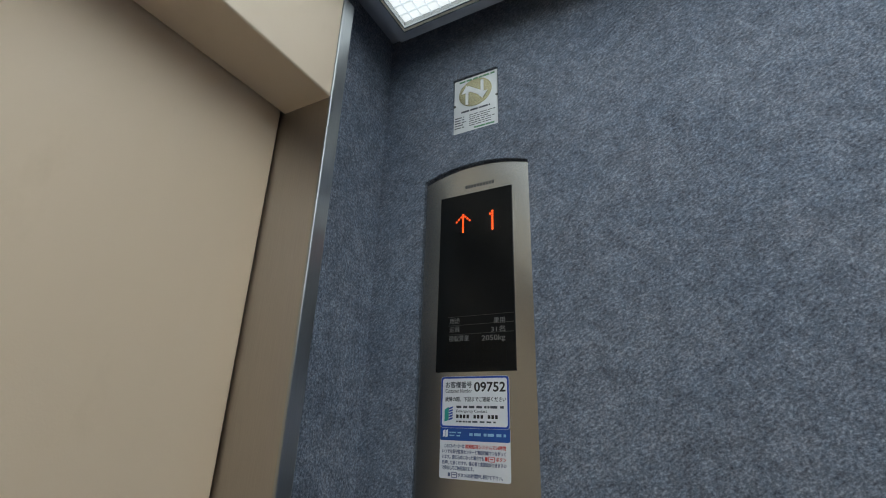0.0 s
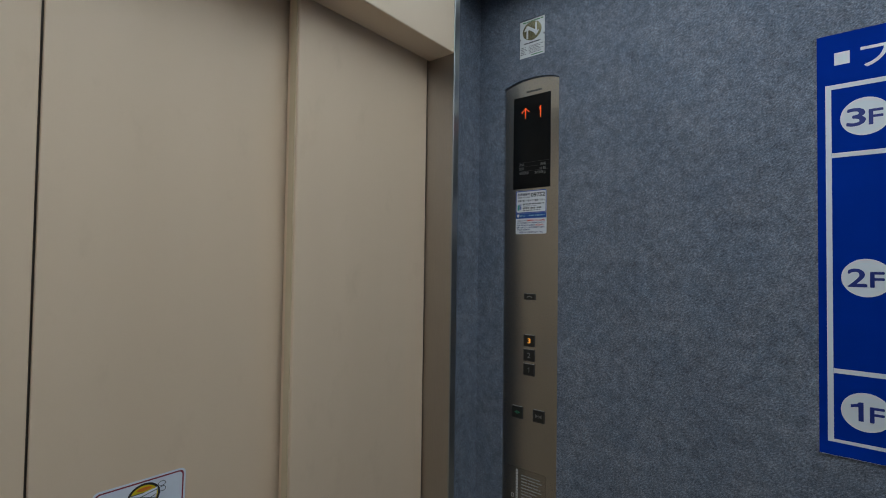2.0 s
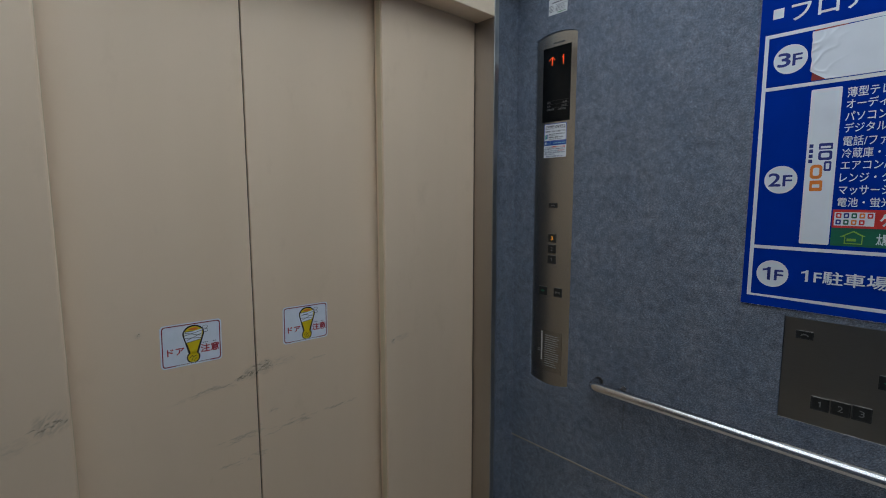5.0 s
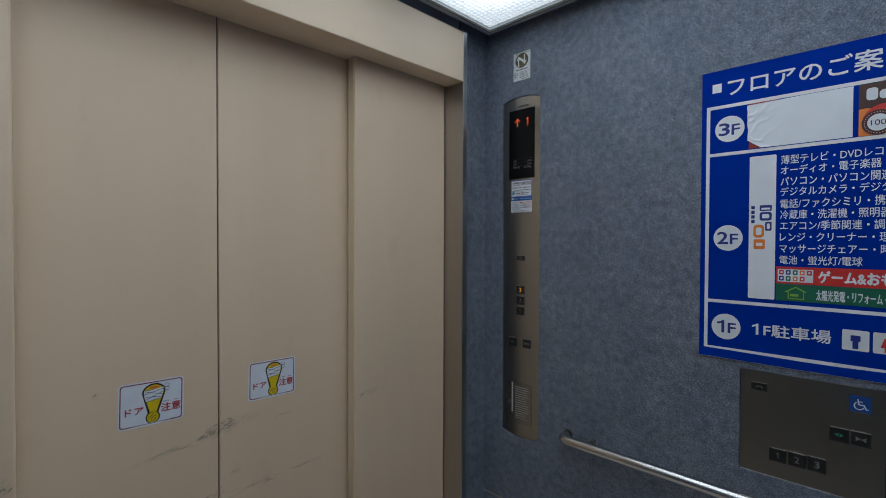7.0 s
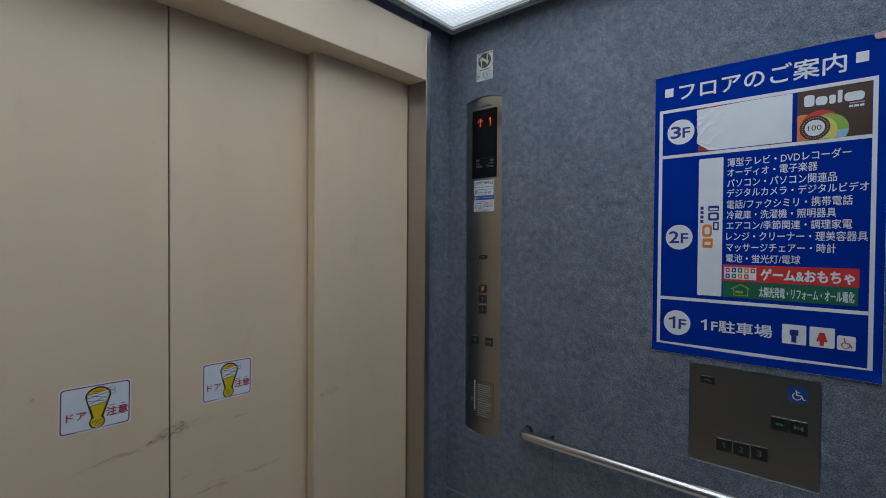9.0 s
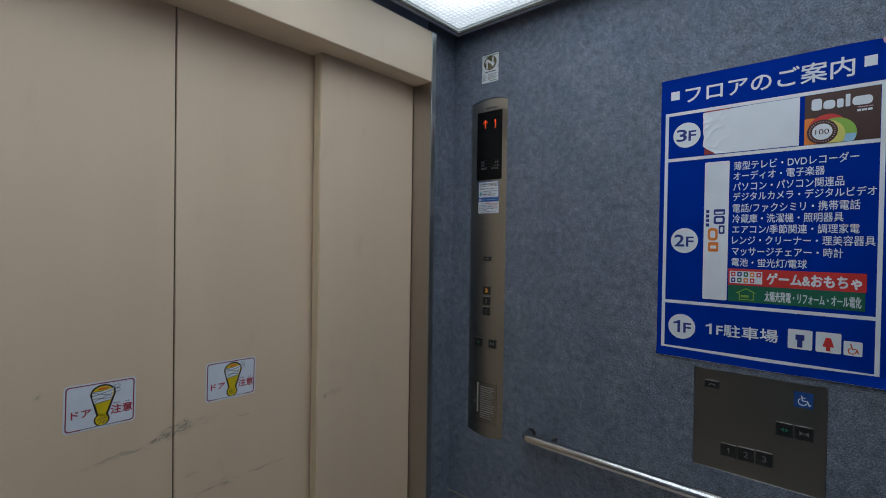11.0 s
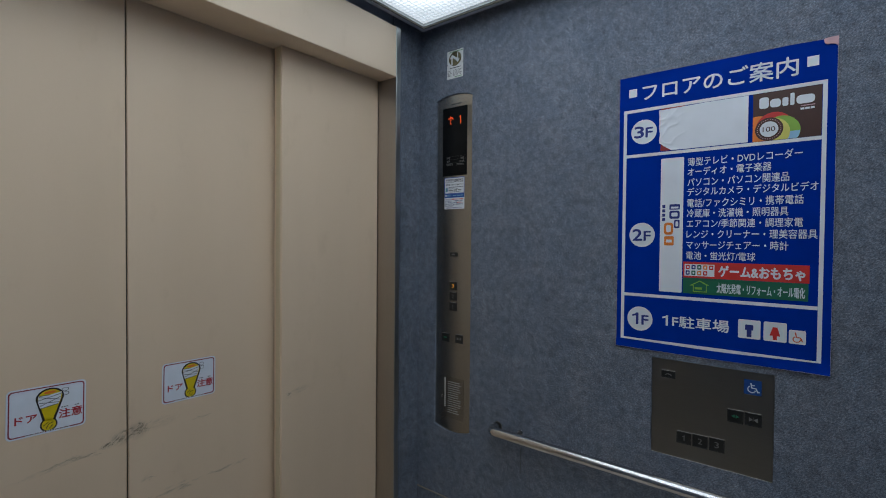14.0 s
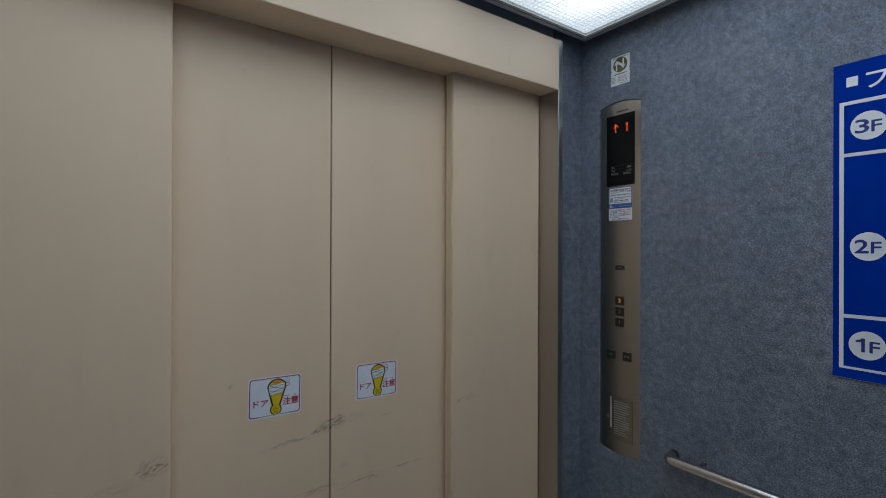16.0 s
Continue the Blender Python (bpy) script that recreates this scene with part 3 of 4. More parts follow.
# ---- warning stickers on the two inner door panels ----
def sticker_at(face, y0, z0, tilt):
    """Built flat on the door side, lower left corner at y0, z0."""
    def pl(u, v, d):
        return west(y0 + u - tilt * v, z0 + v + tilt * u, face + d)
    W, Hh = 0.132, 0.105
    ob = thing("warning_sticker", pl(W / 2, 0, 0), "white door warning sticker with red border and yellow exclamation mark", "sticker", "door warning stickers")
    part("film", flat([[rounded(-0.0035, W + 0.0005, 0, Hh, 0.009)]], pl, 0.0, 0.0005), STICKER, ob)
    edge = [rounded(-0.0003, W - 0.0027, 0.0031, Hh - 0.0031, 0.007), rounded(0.0020, W - 0.0050, 0.0054, Hh - 0.0054, 0.006)]
    part("border", flat([edge], pl, 0.0005, 0.0007), STICK_BORDER, ob, "thin dark red border")
    part("small_print", flat([[rect(0.028 + 0.0085 * i, 0.0345 + 0.0085 * i, 0.0032, 0.0062)] for i in range(9)], pl, 0.0007, 0.0009), STICKER, ob, "line of tiny print")
    part("small_print", flat([[rect(0.0285 + 0.0085 * i, 0.033 + 0.0085 * i, 0.0040, 0.0053)] for i in range(9)], pl, 0.0009, 0.0011), P_TEXT, ob, "line of tiny print")

    def drop(k):
        top = [(0.068 + (0.0222 + k) * math.cos(radians(a)), 0.0768 + (0.0190 + k) * math.sin(radians(a))) for a in range(-8, 189, 10)]
        return top + [(0.0592 - k, 0.026 - k), (0.0745 + k, 0.026 - k)]
    part("mark_outline", flat([[drop(0.0021)], [disc(0.0665, 0.0182, 0.0150)]], pl, 0.0005, 0.0008), P_BLACK, ob, "black outline")
    part("exclamation_mark", flat([[drop(-0.0014)], [disc(0.0665, 0.0182, 0.0122)]], pl, 0.0008, 0.0010), STICK_YELLOW, ob, "yellow exclamation mark")
    part("bandage", flat([[[(0.0480, 0.083), (0.0478, 0.070), (0.0518, 0.056), (0.0825, 0.060), (0.0862, 0.070), (0.0880, 0.086), (0.068, 0.083)]]], pl, 0.0010, 0.0012), STICKER, ob, "white bandage band")
    lines = [((0.048, 0.074), (0.087, 0.082)), ((0.049, 0.081), (0.086, 0.069)), ((0.051, 0.061), (0.086, 0.075)), ((0.049, 0.068), (0.084, 0.064)), ((0.052, 0.056), (0.082, 0.0605)), ((0.049, 0.083), (0.068, 0.0830))]
    knot = [[disc(u, v, 0.0062, 16, 0.0044), disc(u, v, 0.0053, 16, 0.0035)] for u, v in ((0.0945, 0.0895), (0.0950, 0.0805))]
    fist = [((0.057, 0.017), (0.066, 0.024)), ((0.062, 0.010), (0.066, 0.019)), ((0.066, 0.019), (0.074, 0.022)), ((0.067, 0.009), (0.073, 0.016))]
    part("bandage_lines", flat([[line(p, q, 0.0011)] for p, q in lines] + knot, pl, 0.0012, 0.0014), P_TEXT, ob)
    part("dot_lines", flat([[line(p, q, 0.0013)] for p, q in fist], pl, 0.0010, 0.0012), P_BLACK, ob)
    part("orange_fill", flat([[disc(0.068, 0.0885, 0.0110, 24, 0.0030)]], pl, 0.0010, 0.0012), P_ORANGE, ob)
    part("lettering", lettering("ドア", 0.010, 0.047, 0.030, 0.047, pl, 0.0005, 0.0003, 0.0009), STICK_RED, ob, "red lettering")
    part("lettering", lettering("注意", 0.083, 0.126, 0.026, 0.047, pl, 0.0005, 0.0003, 0.0009), STICK_RED, ob, "red lettering")
    part("reading_aid", flat([[rect(u, u + 0.0028, 0.0495, 0.0515)] for u in (0.088, 0.0925, 0.097, 0.112, 0.1165)], pl, 0.0005, 0.0007), P_TEXT, ob, "tiny reading aid")
    return ob


sticker_at(INNER_X, -1.1775, 1.0940, -0.018)
sticker_at(INNER_X, -0.8815, 1.0905, -0.015)
DARK_FLECK = (0.0014, 0.0052)
scuffs(inner_s, INNER_X, (-0.984, 1.030), (0.045, 0.010), 12, 0.020, SCUFF, 3, 0.12, DARK_FLECK)
scuffs(inner_n, INNER_X, (-0.942, 1.043), (0.026, 0.016), 12, 0.022, SCUFF, 4, 0.10, DARK_FLECK)
scuffs(outer_s, OUTER_X, (-1.386, 1.049), (0.026, 0.012), 8, 0.022, SCUFF, 5, 0.18, DARK_FLECK)
smudge(inner_s, INNER_X, (-0.977, 1.037), (0.052, 0.044), 20, SMUDGE)
smudge(inner_s, INNER_X, (-1.003, 1.026), (0.036, 0.016), 16, SMUDGE)
smudge(inner_n, INNER_X, (-0.938, 1.044), (0.058, 0.050), 25, SMUDGE)
smudge(inner_n, INNER_X, (-0.890, 1.048), (0.110, 0.034), 8, SMUDGE_FAINT)
smudge(inner_s, INNER_X, (-1.100, 1.012), (0.240, 0.011), 9, SMUDGE_FAINT)
smudge(outer_s, OUTER_X, (-1.386, 1.050), (0.075, 0.060), 26, SMUDGE)
smudge(outer_s, OUTER_X, (-1.455, 1.018), (0.150, 0.034), 14, SMUDGE_FAINT)
scuffs(inner_s, INNER_X, (-1.071, 1.020), (0.10, 0.006), 5, 0.07, SCUFF_FAINT, 6, 0.03)
scuffs(inner_s, INNER_X, (-1.001, 0.867), (0.08, 0.010), 12, 0.06, SCUFF_FAINT, 7, 0.02)
scuffs(inner_n, INNER_X, (-0.851, 0.859), (0.08, 0.010), 14, 0.06, SCUFF_FAINT, 8, 0.02)
scuffs(inner_n, INNER_X, (-0.911, 0.915), (0.03, 0.005), 6, 0.03, SCUFF_FAINT, 9, 0.0, DARK_FLECK)
scuffs(inner_n, INNER_X, (-0.771, 1.032), (0.03, 0.003), 5, 0.032, SCUFF_FAINT, 10, 0.0, DARK_FLECK)
scuffs(inner_n, INNER_X, (-0.721, 0.865), (0.05, 0.006), 7, 0.05, SCUFF_FAINT, 11, 0.0)
scuffs(inner_s, INNER_X, (-0.991, 0.797), (0.05, 0.014), 10, 0.05, SCUFF_FAINT, 12, -0.05)
scuffs(outer_n, OUTER_X, (-0.548, 1.036), (0.012, 0.014), 12, 0.016, SCUFF_FAINT, 13, 0.1, DARK_FLECK)
scuffs(inner_s, INNER_X, (-1.222, 1.188), (0.004, 0.003), 4, 0.006, SCUFF, 14, 0.0, (0.0008, 0.0030))
smudge(inner_s, INNER_X, (-1.222, 1.186), (0.022, 0.022), 0, SMUDGE_FAINT)
smudge(outer_n, OUTER_X, (-0.505, 1.046), (0.110, 0.020), 12, SMUDGE_FAINT)
# small knocks along the meeting edges
rnd = random.Random(40)
for k in range(9):
    z = rnd.choice((rnd.uniform(0.75, 1.05), rnd.uniform(0.8, 1.6)))
    scuffs(inner_n, INNER_X, (-0.957, z), (0.0015, 0.004), 3, 0.004, SCUFF, 50 + k, 0.0, (0.0010, 0.0030))

# ---- operating panel, set back behind the carpet ----
cop = thing("operating_panel", north(0.2625, COP[2], -0.012), "tall brushed steel lift operating panel with black display and buttons", "control panel")
D0 = -0.0060   # face of the panel
DISP = (0.1970, 0.3075, 1.755, 2.012)
part("face_plate", flat([[cop_outline]], north, -0.0135, D0), STEEL_COP, cop)
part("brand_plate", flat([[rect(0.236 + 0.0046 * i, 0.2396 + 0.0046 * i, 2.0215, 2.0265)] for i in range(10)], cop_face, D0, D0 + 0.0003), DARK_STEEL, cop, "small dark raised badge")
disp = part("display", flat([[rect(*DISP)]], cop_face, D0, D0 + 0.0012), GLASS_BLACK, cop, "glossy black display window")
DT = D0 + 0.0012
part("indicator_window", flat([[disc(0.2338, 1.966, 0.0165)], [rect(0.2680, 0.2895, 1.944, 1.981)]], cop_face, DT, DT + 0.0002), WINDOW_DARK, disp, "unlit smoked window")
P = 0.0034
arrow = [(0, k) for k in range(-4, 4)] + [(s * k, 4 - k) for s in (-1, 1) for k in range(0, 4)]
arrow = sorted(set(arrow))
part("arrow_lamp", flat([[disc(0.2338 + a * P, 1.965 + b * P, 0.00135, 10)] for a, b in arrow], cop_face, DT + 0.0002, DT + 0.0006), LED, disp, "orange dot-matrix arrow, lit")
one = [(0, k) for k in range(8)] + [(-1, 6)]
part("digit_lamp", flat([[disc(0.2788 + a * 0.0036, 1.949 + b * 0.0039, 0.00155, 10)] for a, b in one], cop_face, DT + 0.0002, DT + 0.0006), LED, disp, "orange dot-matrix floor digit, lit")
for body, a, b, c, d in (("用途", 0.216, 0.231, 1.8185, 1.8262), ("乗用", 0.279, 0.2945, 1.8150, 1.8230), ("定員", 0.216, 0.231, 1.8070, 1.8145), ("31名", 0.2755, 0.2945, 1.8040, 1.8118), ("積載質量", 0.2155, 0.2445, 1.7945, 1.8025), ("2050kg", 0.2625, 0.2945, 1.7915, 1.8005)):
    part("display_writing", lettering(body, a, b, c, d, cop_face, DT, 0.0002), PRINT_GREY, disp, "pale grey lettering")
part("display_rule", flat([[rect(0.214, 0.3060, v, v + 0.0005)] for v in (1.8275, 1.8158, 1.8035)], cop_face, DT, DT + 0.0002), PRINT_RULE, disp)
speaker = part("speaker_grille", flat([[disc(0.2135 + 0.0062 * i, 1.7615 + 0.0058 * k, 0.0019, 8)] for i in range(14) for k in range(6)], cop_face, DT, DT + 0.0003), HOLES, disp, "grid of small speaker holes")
speaker["kind"] = "stuff"


def button(panel, face, u0, u1, v0, v1, d, symbol="", lit=False, mark=None, name="button"):
    label = "lit amber floor button" if lit else ("black square button" if u1 - u0 < 1.3 * (v1 - v0) else "black oblong call button")
    b = part(name, flat([[rounded(u0, u1, v0, v1, 0.0012, 3)]], face, d, d + 0.0022), BUTTON, panel, label)
    w, h = u1 - u0, v1 - v0
    inner = [rounded(u0 + 0.0011, u1 - 0.0011, v0 + 0.0011, v1 - 0.0011, 0.001, 3), rounded(u0 + 0.0018, u1 - 0.0018, v0 + 0.0018, v1 - 0.0018, 0.001, 3)]
    part("rim", flat([inner], face, d + 0.0022, d + 0.0026), DARK_STEEL, b)
    # highlight of the upper bevel, painted as a pale strip
    part("bevel", flat([[rect(u0 + 0.0012, u1 - 0.0012, v1 - 0.0006, v1 + 0.0004)]], face, d, d + 0.0019), PALE_GLINT, b, "pale strip painting the glint on the upper edge")
    top, cu, cv = d + 0.0022, (u0 + u1) / 2, (v0 + v1) / 2
    if symbol == "1":
        part("numeral", flat([numeral_one(cu - w * 0.09, cu + w * 0.05, cv - h * 0.22, cv + h * 0.22)], face, top, top + 0.0003), PRINT_DIM, b)
    elif symbol:
        part("numeral", lettering(symbol, cu - w * 0.14, cu + w * 0.14, cv - h * 0.22, cv + h * 0.22, face, top, 0.0003, 0.0), AMBER if lit else PRINT_DIM, b, "glowing amber numeral" if lit else "")
    if mark == "open":
        tri = [[[(cu - 0.001, cv + 0.0045), (cu - 0.001, cv - 0.0045), (cu - 0.009, cv)]], [[(cu + 0.001, cv + 0.0045), (cu + 0.001, cv - 0.0045), (cu + 0.009, cv)]]]
        part("open_mark", flat(tri, face, top, top + 0.0003), PRINT_GREEN, b, "dull green arrow heads")
    if mark == "close":
        tri = [[[(cu - 0.009, cv + 0.0055), (cu - 0.009, cv - 0.0055), (cu - 0.001, cv)]], [[(cu + 0.009, cv + 0.0055), (cu + 0.009, cv - 0.0055), (cu + 0.001, cv)]], [line((cu, cv - 0.005), (cu, cv + 0.005), 0.0008)]]
        part("close_mark", flat(tri, face, top, top + 0.0003), PRINT_DIM, b, "pale arrow heads")
    if mark == "call":
        arc = [(cu + 0.0085 * math.cos(radians(a)), cv - 0.003 + 0.0055 * math.sin(radians(a))) for a in range(0, 181, 15)]
        arc += [(cu + 0.0055 * math.cos(radians(a)), cv - 0.003 + 0.0028 * math.sin(radians(a))) for a in range(180, -1, -15)]
        part("call_mark", flat([[arc]], face, top, top + 0.0003), PRINT_DIM, b, "pale handset mark")
    return b


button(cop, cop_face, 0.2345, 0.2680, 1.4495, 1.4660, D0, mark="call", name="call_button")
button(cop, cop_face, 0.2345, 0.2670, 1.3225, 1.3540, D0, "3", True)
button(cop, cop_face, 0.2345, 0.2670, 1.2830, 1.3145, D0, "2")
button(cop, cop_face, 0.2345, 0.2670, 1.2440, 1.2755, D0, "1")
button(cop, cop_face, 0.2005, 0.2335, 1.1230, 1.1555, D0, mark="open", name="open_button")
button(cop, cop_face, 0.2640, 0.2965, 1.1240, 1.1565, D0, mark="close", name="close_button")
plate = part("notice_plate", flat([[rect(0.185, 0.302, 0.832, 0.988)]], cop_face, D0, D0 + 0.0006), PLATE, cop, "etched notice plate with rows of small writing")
part("notice_bar", flat([[rect(0.2140, 0.2205, 0.872 + 0.0075 * i, 0.8783 + 0.0075 * i)] for i in range(15)], cop_face, D0 + 0.0006, D0 + 0.0008), PALE_GLINT, plate, "column of pale characters")
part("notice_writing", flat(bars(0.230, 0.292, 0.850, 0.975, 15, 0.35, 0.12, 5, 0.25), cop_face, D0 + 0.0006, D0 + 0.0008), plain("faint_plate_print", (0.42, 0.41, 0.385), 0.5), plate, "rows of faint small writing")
part("notice_mark", flat([[rounded(0.2005, 0.2075, 0.905, 0.915, 0.001), rounded(0.2017, 0.2063, 0.9062, 0.9138, 0.0008)]], cop_face, D0 + 0.0006, D0 + 0.0008), PALE_GLINT, plate)

# labels stuck on the operating panel
LD = D0 + 0.0005


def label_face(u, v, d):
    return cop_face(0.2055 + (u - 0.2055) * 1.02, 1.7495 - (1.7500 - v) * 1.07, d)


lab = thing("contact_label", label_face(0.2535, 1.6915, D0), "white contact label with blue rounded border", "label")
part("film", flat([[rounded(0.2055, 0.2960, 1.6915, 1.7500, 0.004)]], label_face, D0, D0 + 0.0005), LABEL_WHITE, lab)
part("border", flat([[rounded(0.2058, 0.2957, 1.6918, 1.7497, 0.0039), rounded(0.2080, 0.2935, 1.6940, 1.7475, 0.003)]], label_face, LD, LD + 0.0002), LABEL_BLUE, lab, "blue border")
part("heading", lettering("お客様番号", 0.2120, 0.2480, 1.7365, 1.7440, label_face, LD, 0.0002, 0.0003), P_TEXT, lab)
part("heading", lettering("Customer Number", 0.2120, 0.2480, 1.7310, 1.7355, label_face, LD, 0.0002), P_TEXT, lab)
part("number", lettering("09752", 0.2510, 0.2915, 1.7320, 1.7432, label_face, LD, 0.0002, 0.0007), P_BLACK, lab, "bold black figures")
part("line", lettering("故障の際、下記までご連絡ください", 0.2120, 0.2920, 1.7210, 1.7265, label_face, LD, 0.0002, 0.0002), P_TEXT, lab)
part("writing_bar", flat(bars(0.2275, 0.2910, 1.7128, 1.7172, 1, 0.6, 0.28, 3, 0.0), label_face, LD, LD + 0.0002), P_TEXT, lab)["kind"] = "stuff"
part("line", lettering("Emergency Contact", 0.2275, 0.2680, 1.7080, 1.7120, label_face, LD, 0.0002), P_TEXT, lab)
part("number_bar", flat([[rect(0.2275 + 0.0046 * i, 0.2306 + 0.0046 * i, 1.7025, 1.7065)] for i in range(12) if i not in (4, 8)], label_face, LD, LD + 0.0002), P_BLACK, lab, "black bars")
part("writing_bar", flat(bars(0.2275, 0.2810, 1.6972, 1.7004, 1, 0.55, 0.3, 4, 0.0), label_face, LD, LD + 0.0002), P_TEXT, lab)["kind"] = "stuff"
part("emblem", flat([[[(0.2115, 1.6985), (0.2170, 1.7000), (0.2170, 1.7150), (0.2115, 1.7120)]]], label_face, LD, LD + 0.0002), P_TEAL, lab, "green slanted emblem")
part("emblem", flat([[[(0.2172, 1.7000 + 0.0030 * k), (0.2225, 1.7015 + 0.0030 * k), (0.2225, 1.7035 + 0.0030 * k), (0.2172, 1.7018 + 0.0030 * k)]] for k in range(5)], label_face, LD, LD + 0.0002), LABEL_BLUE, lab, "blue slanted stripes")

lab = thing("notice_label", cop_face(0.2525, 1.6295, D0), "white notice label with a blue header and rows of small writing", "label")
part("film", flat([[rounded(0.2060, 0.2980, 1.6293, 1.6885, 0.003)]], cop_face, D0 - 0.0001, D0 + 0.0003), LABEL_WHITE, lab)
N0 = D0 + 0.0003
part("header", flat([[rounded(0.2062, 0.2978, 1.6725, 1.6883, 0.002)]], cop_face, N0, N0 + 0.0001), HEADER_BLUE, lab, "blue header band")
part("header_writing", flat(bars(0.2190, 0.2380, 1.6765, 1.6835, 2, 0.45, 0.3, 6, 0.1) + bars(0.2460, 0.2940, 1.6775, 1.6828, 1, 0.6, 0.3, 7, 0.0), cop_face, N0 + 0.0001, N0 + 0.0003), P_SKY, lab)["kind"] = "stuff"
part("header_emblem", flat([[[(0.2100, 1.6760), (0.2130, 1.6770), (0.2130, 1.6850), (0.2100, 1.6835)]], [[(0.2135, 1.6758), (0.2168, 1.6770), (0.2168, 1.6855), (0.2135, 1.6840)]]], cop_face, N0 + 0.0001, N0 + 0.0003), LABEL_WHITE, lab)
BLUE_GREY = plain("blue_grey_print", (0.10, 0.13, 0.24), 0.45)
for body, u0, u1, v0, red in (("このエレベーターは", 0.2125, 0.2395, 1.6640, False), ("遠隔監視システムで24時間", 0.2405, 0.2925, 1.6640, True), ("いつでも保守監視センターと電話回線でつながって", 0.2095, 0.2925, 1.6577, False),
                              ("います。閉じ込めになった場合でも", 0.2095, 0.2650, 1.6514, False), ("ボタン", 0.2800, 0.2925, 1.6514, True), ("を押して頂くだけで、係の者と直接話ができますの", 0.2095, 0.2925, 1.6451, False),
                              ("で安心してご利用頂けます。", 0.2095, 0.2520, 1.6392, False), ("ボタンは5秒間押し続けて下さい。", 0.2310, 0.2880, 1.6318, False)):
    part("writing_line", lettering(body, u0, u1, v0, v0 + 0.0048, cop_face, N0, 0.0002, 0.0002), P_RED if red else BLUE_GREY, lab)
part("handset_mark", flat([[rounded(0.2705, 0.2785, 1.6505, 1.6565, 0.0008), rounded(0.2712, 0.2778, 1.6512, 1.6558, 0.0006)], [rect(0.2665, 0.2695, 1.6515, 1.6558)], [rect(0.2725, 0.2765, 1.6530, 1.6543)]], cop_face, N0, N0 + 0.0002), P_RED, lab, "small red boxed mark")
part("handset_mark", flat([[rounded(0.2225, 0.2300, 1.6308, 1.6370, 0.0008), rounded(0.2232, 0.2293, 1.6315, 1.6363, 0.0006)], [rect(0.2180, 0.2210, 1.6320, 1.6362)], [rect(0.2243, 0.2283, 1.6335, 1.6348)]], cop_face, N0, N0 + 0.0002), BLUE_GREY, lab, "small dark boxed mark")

# ---- inspection certificate let into the carpet ----
cert = thing("inspection_certificate", north(0.265, CERT[2], -0.006), "framed paper inspection certificate with a round olive emblem", "certificate")
CD = -0.0032
part("sheet", flat([[rect(*CERT)]], north, -0.0135, CD), CERT_PAPER, cert)
part("emblem", flat([[disc(0.2635, 2.1835, 0.0282, 40, 0.0258)]], cert_face, CD, CD + 0.0003), CERT_OLIVE, cert, "round olive emblem")
zig = [[(0.247, 2.164), (0.252, 2.163), (0.252, 2.189), (0.273, 2.174), (0.278, 2.174), (0.278, 2.203), (0.273, 2.204), (0.273, 2.184), (0.252, 2.199), (0.247, 2.195)]]
part("zigzag", flat([zig], cert_face, CD + 0.0003, CD + 0.0006), CERT_PAPER, cert, "pale zigzag band")
for head in ([(0.240, 2.186), (0.2585, 2.186), (0.2490, 2.200)], [(0.2665, 2.180), (0.2850, 2.180), (0.2758, 2.167)]):
    part("arrow_head", flat([[head]], cert_face, CD + 0.0007, CD + 0.0009), CERT_PAPER, cert, "pale arrow head")
part("green_writing", flat(bars(0.236, 0.298, 2.2075, 2.2125, 1, 0.6, 0.15, 21, 0.0), cert_face, CD, CD + 0.0003), CERT_GREEN, cert)
part("green_writing", flat(bars(0.262, 0.296, 2.1158, 2.1195, 1, 0.7, 0.1, 22, 0.0), cert_face, CD, CD + 0.0003), CERT_GREEN, cert)
part("writing", flat(bars(0.240, 0.289, 2.1490, 2.1540, 1, 0.6, 0.12, 23, 0.0) + bars(0.229, 0.249, 2.1215, 2.1445, 5, 0.35, 0.2, 24, 0.2) + bars(0.254, 0.299, 2.1215, 2.1445, 6, 0.3, 0.2, 25, 0.3), cert_face, CD, CD + 0.0003), P_TEXT, cert, "rows of small writing")
for u in (0.2998, 0.2282):
    part("screw", flat([[disc(u, 2.166, 0.0020, 12)]], cert_face, CD, CD + 0.001), DARK_STEEL, cert)

# ---- low panel for wheelchair users ----
aux = thing("low_operating_panel", north(1.1, AUX[2], -0.012), "dark bronze-tinted steel low operating panel with six black buttons", "control panel")
AD = -0.004
part("face_plate", flat([[rect(*AUX)]], north, -0.0135, AD), STEEL_AUX, aux)
# light caught along the bottom edge, painted as a thin pale line
part("lower_edge_glint", flat([[rect(AUX[0] + 0.001, AUX[1] - 0.001, AUX[2], AUX[2] + 0.0011)]], north, AD, AD + 0.0008), PALE_GLINT, aux, "pale line painting the lit lower edge")
button(aux, low_face, 0.988, 1.023, 1.1435, 1.1630, AD, mark="call", name="call_button")
button(aux, low_face, 1.1450, 1.1795, 1.0580, 1.0905, AD, mark="open", name="open_button")
button(aux, low_face, 1.1825, 1.2175, 1.0585, 1.0910, AD, mark="close", name="close_button")
button(aux, low_face, 1.0285, 1.0640, 0.9705, 1.0030, AD, "1")
button(aux, low_face, 1.0670, 1.1025, 0.9710, 1.0045, AD, "2")
button(aux, low_face, 1.1055, 1.1405, 0.9715, 1.0060, AD, "3")
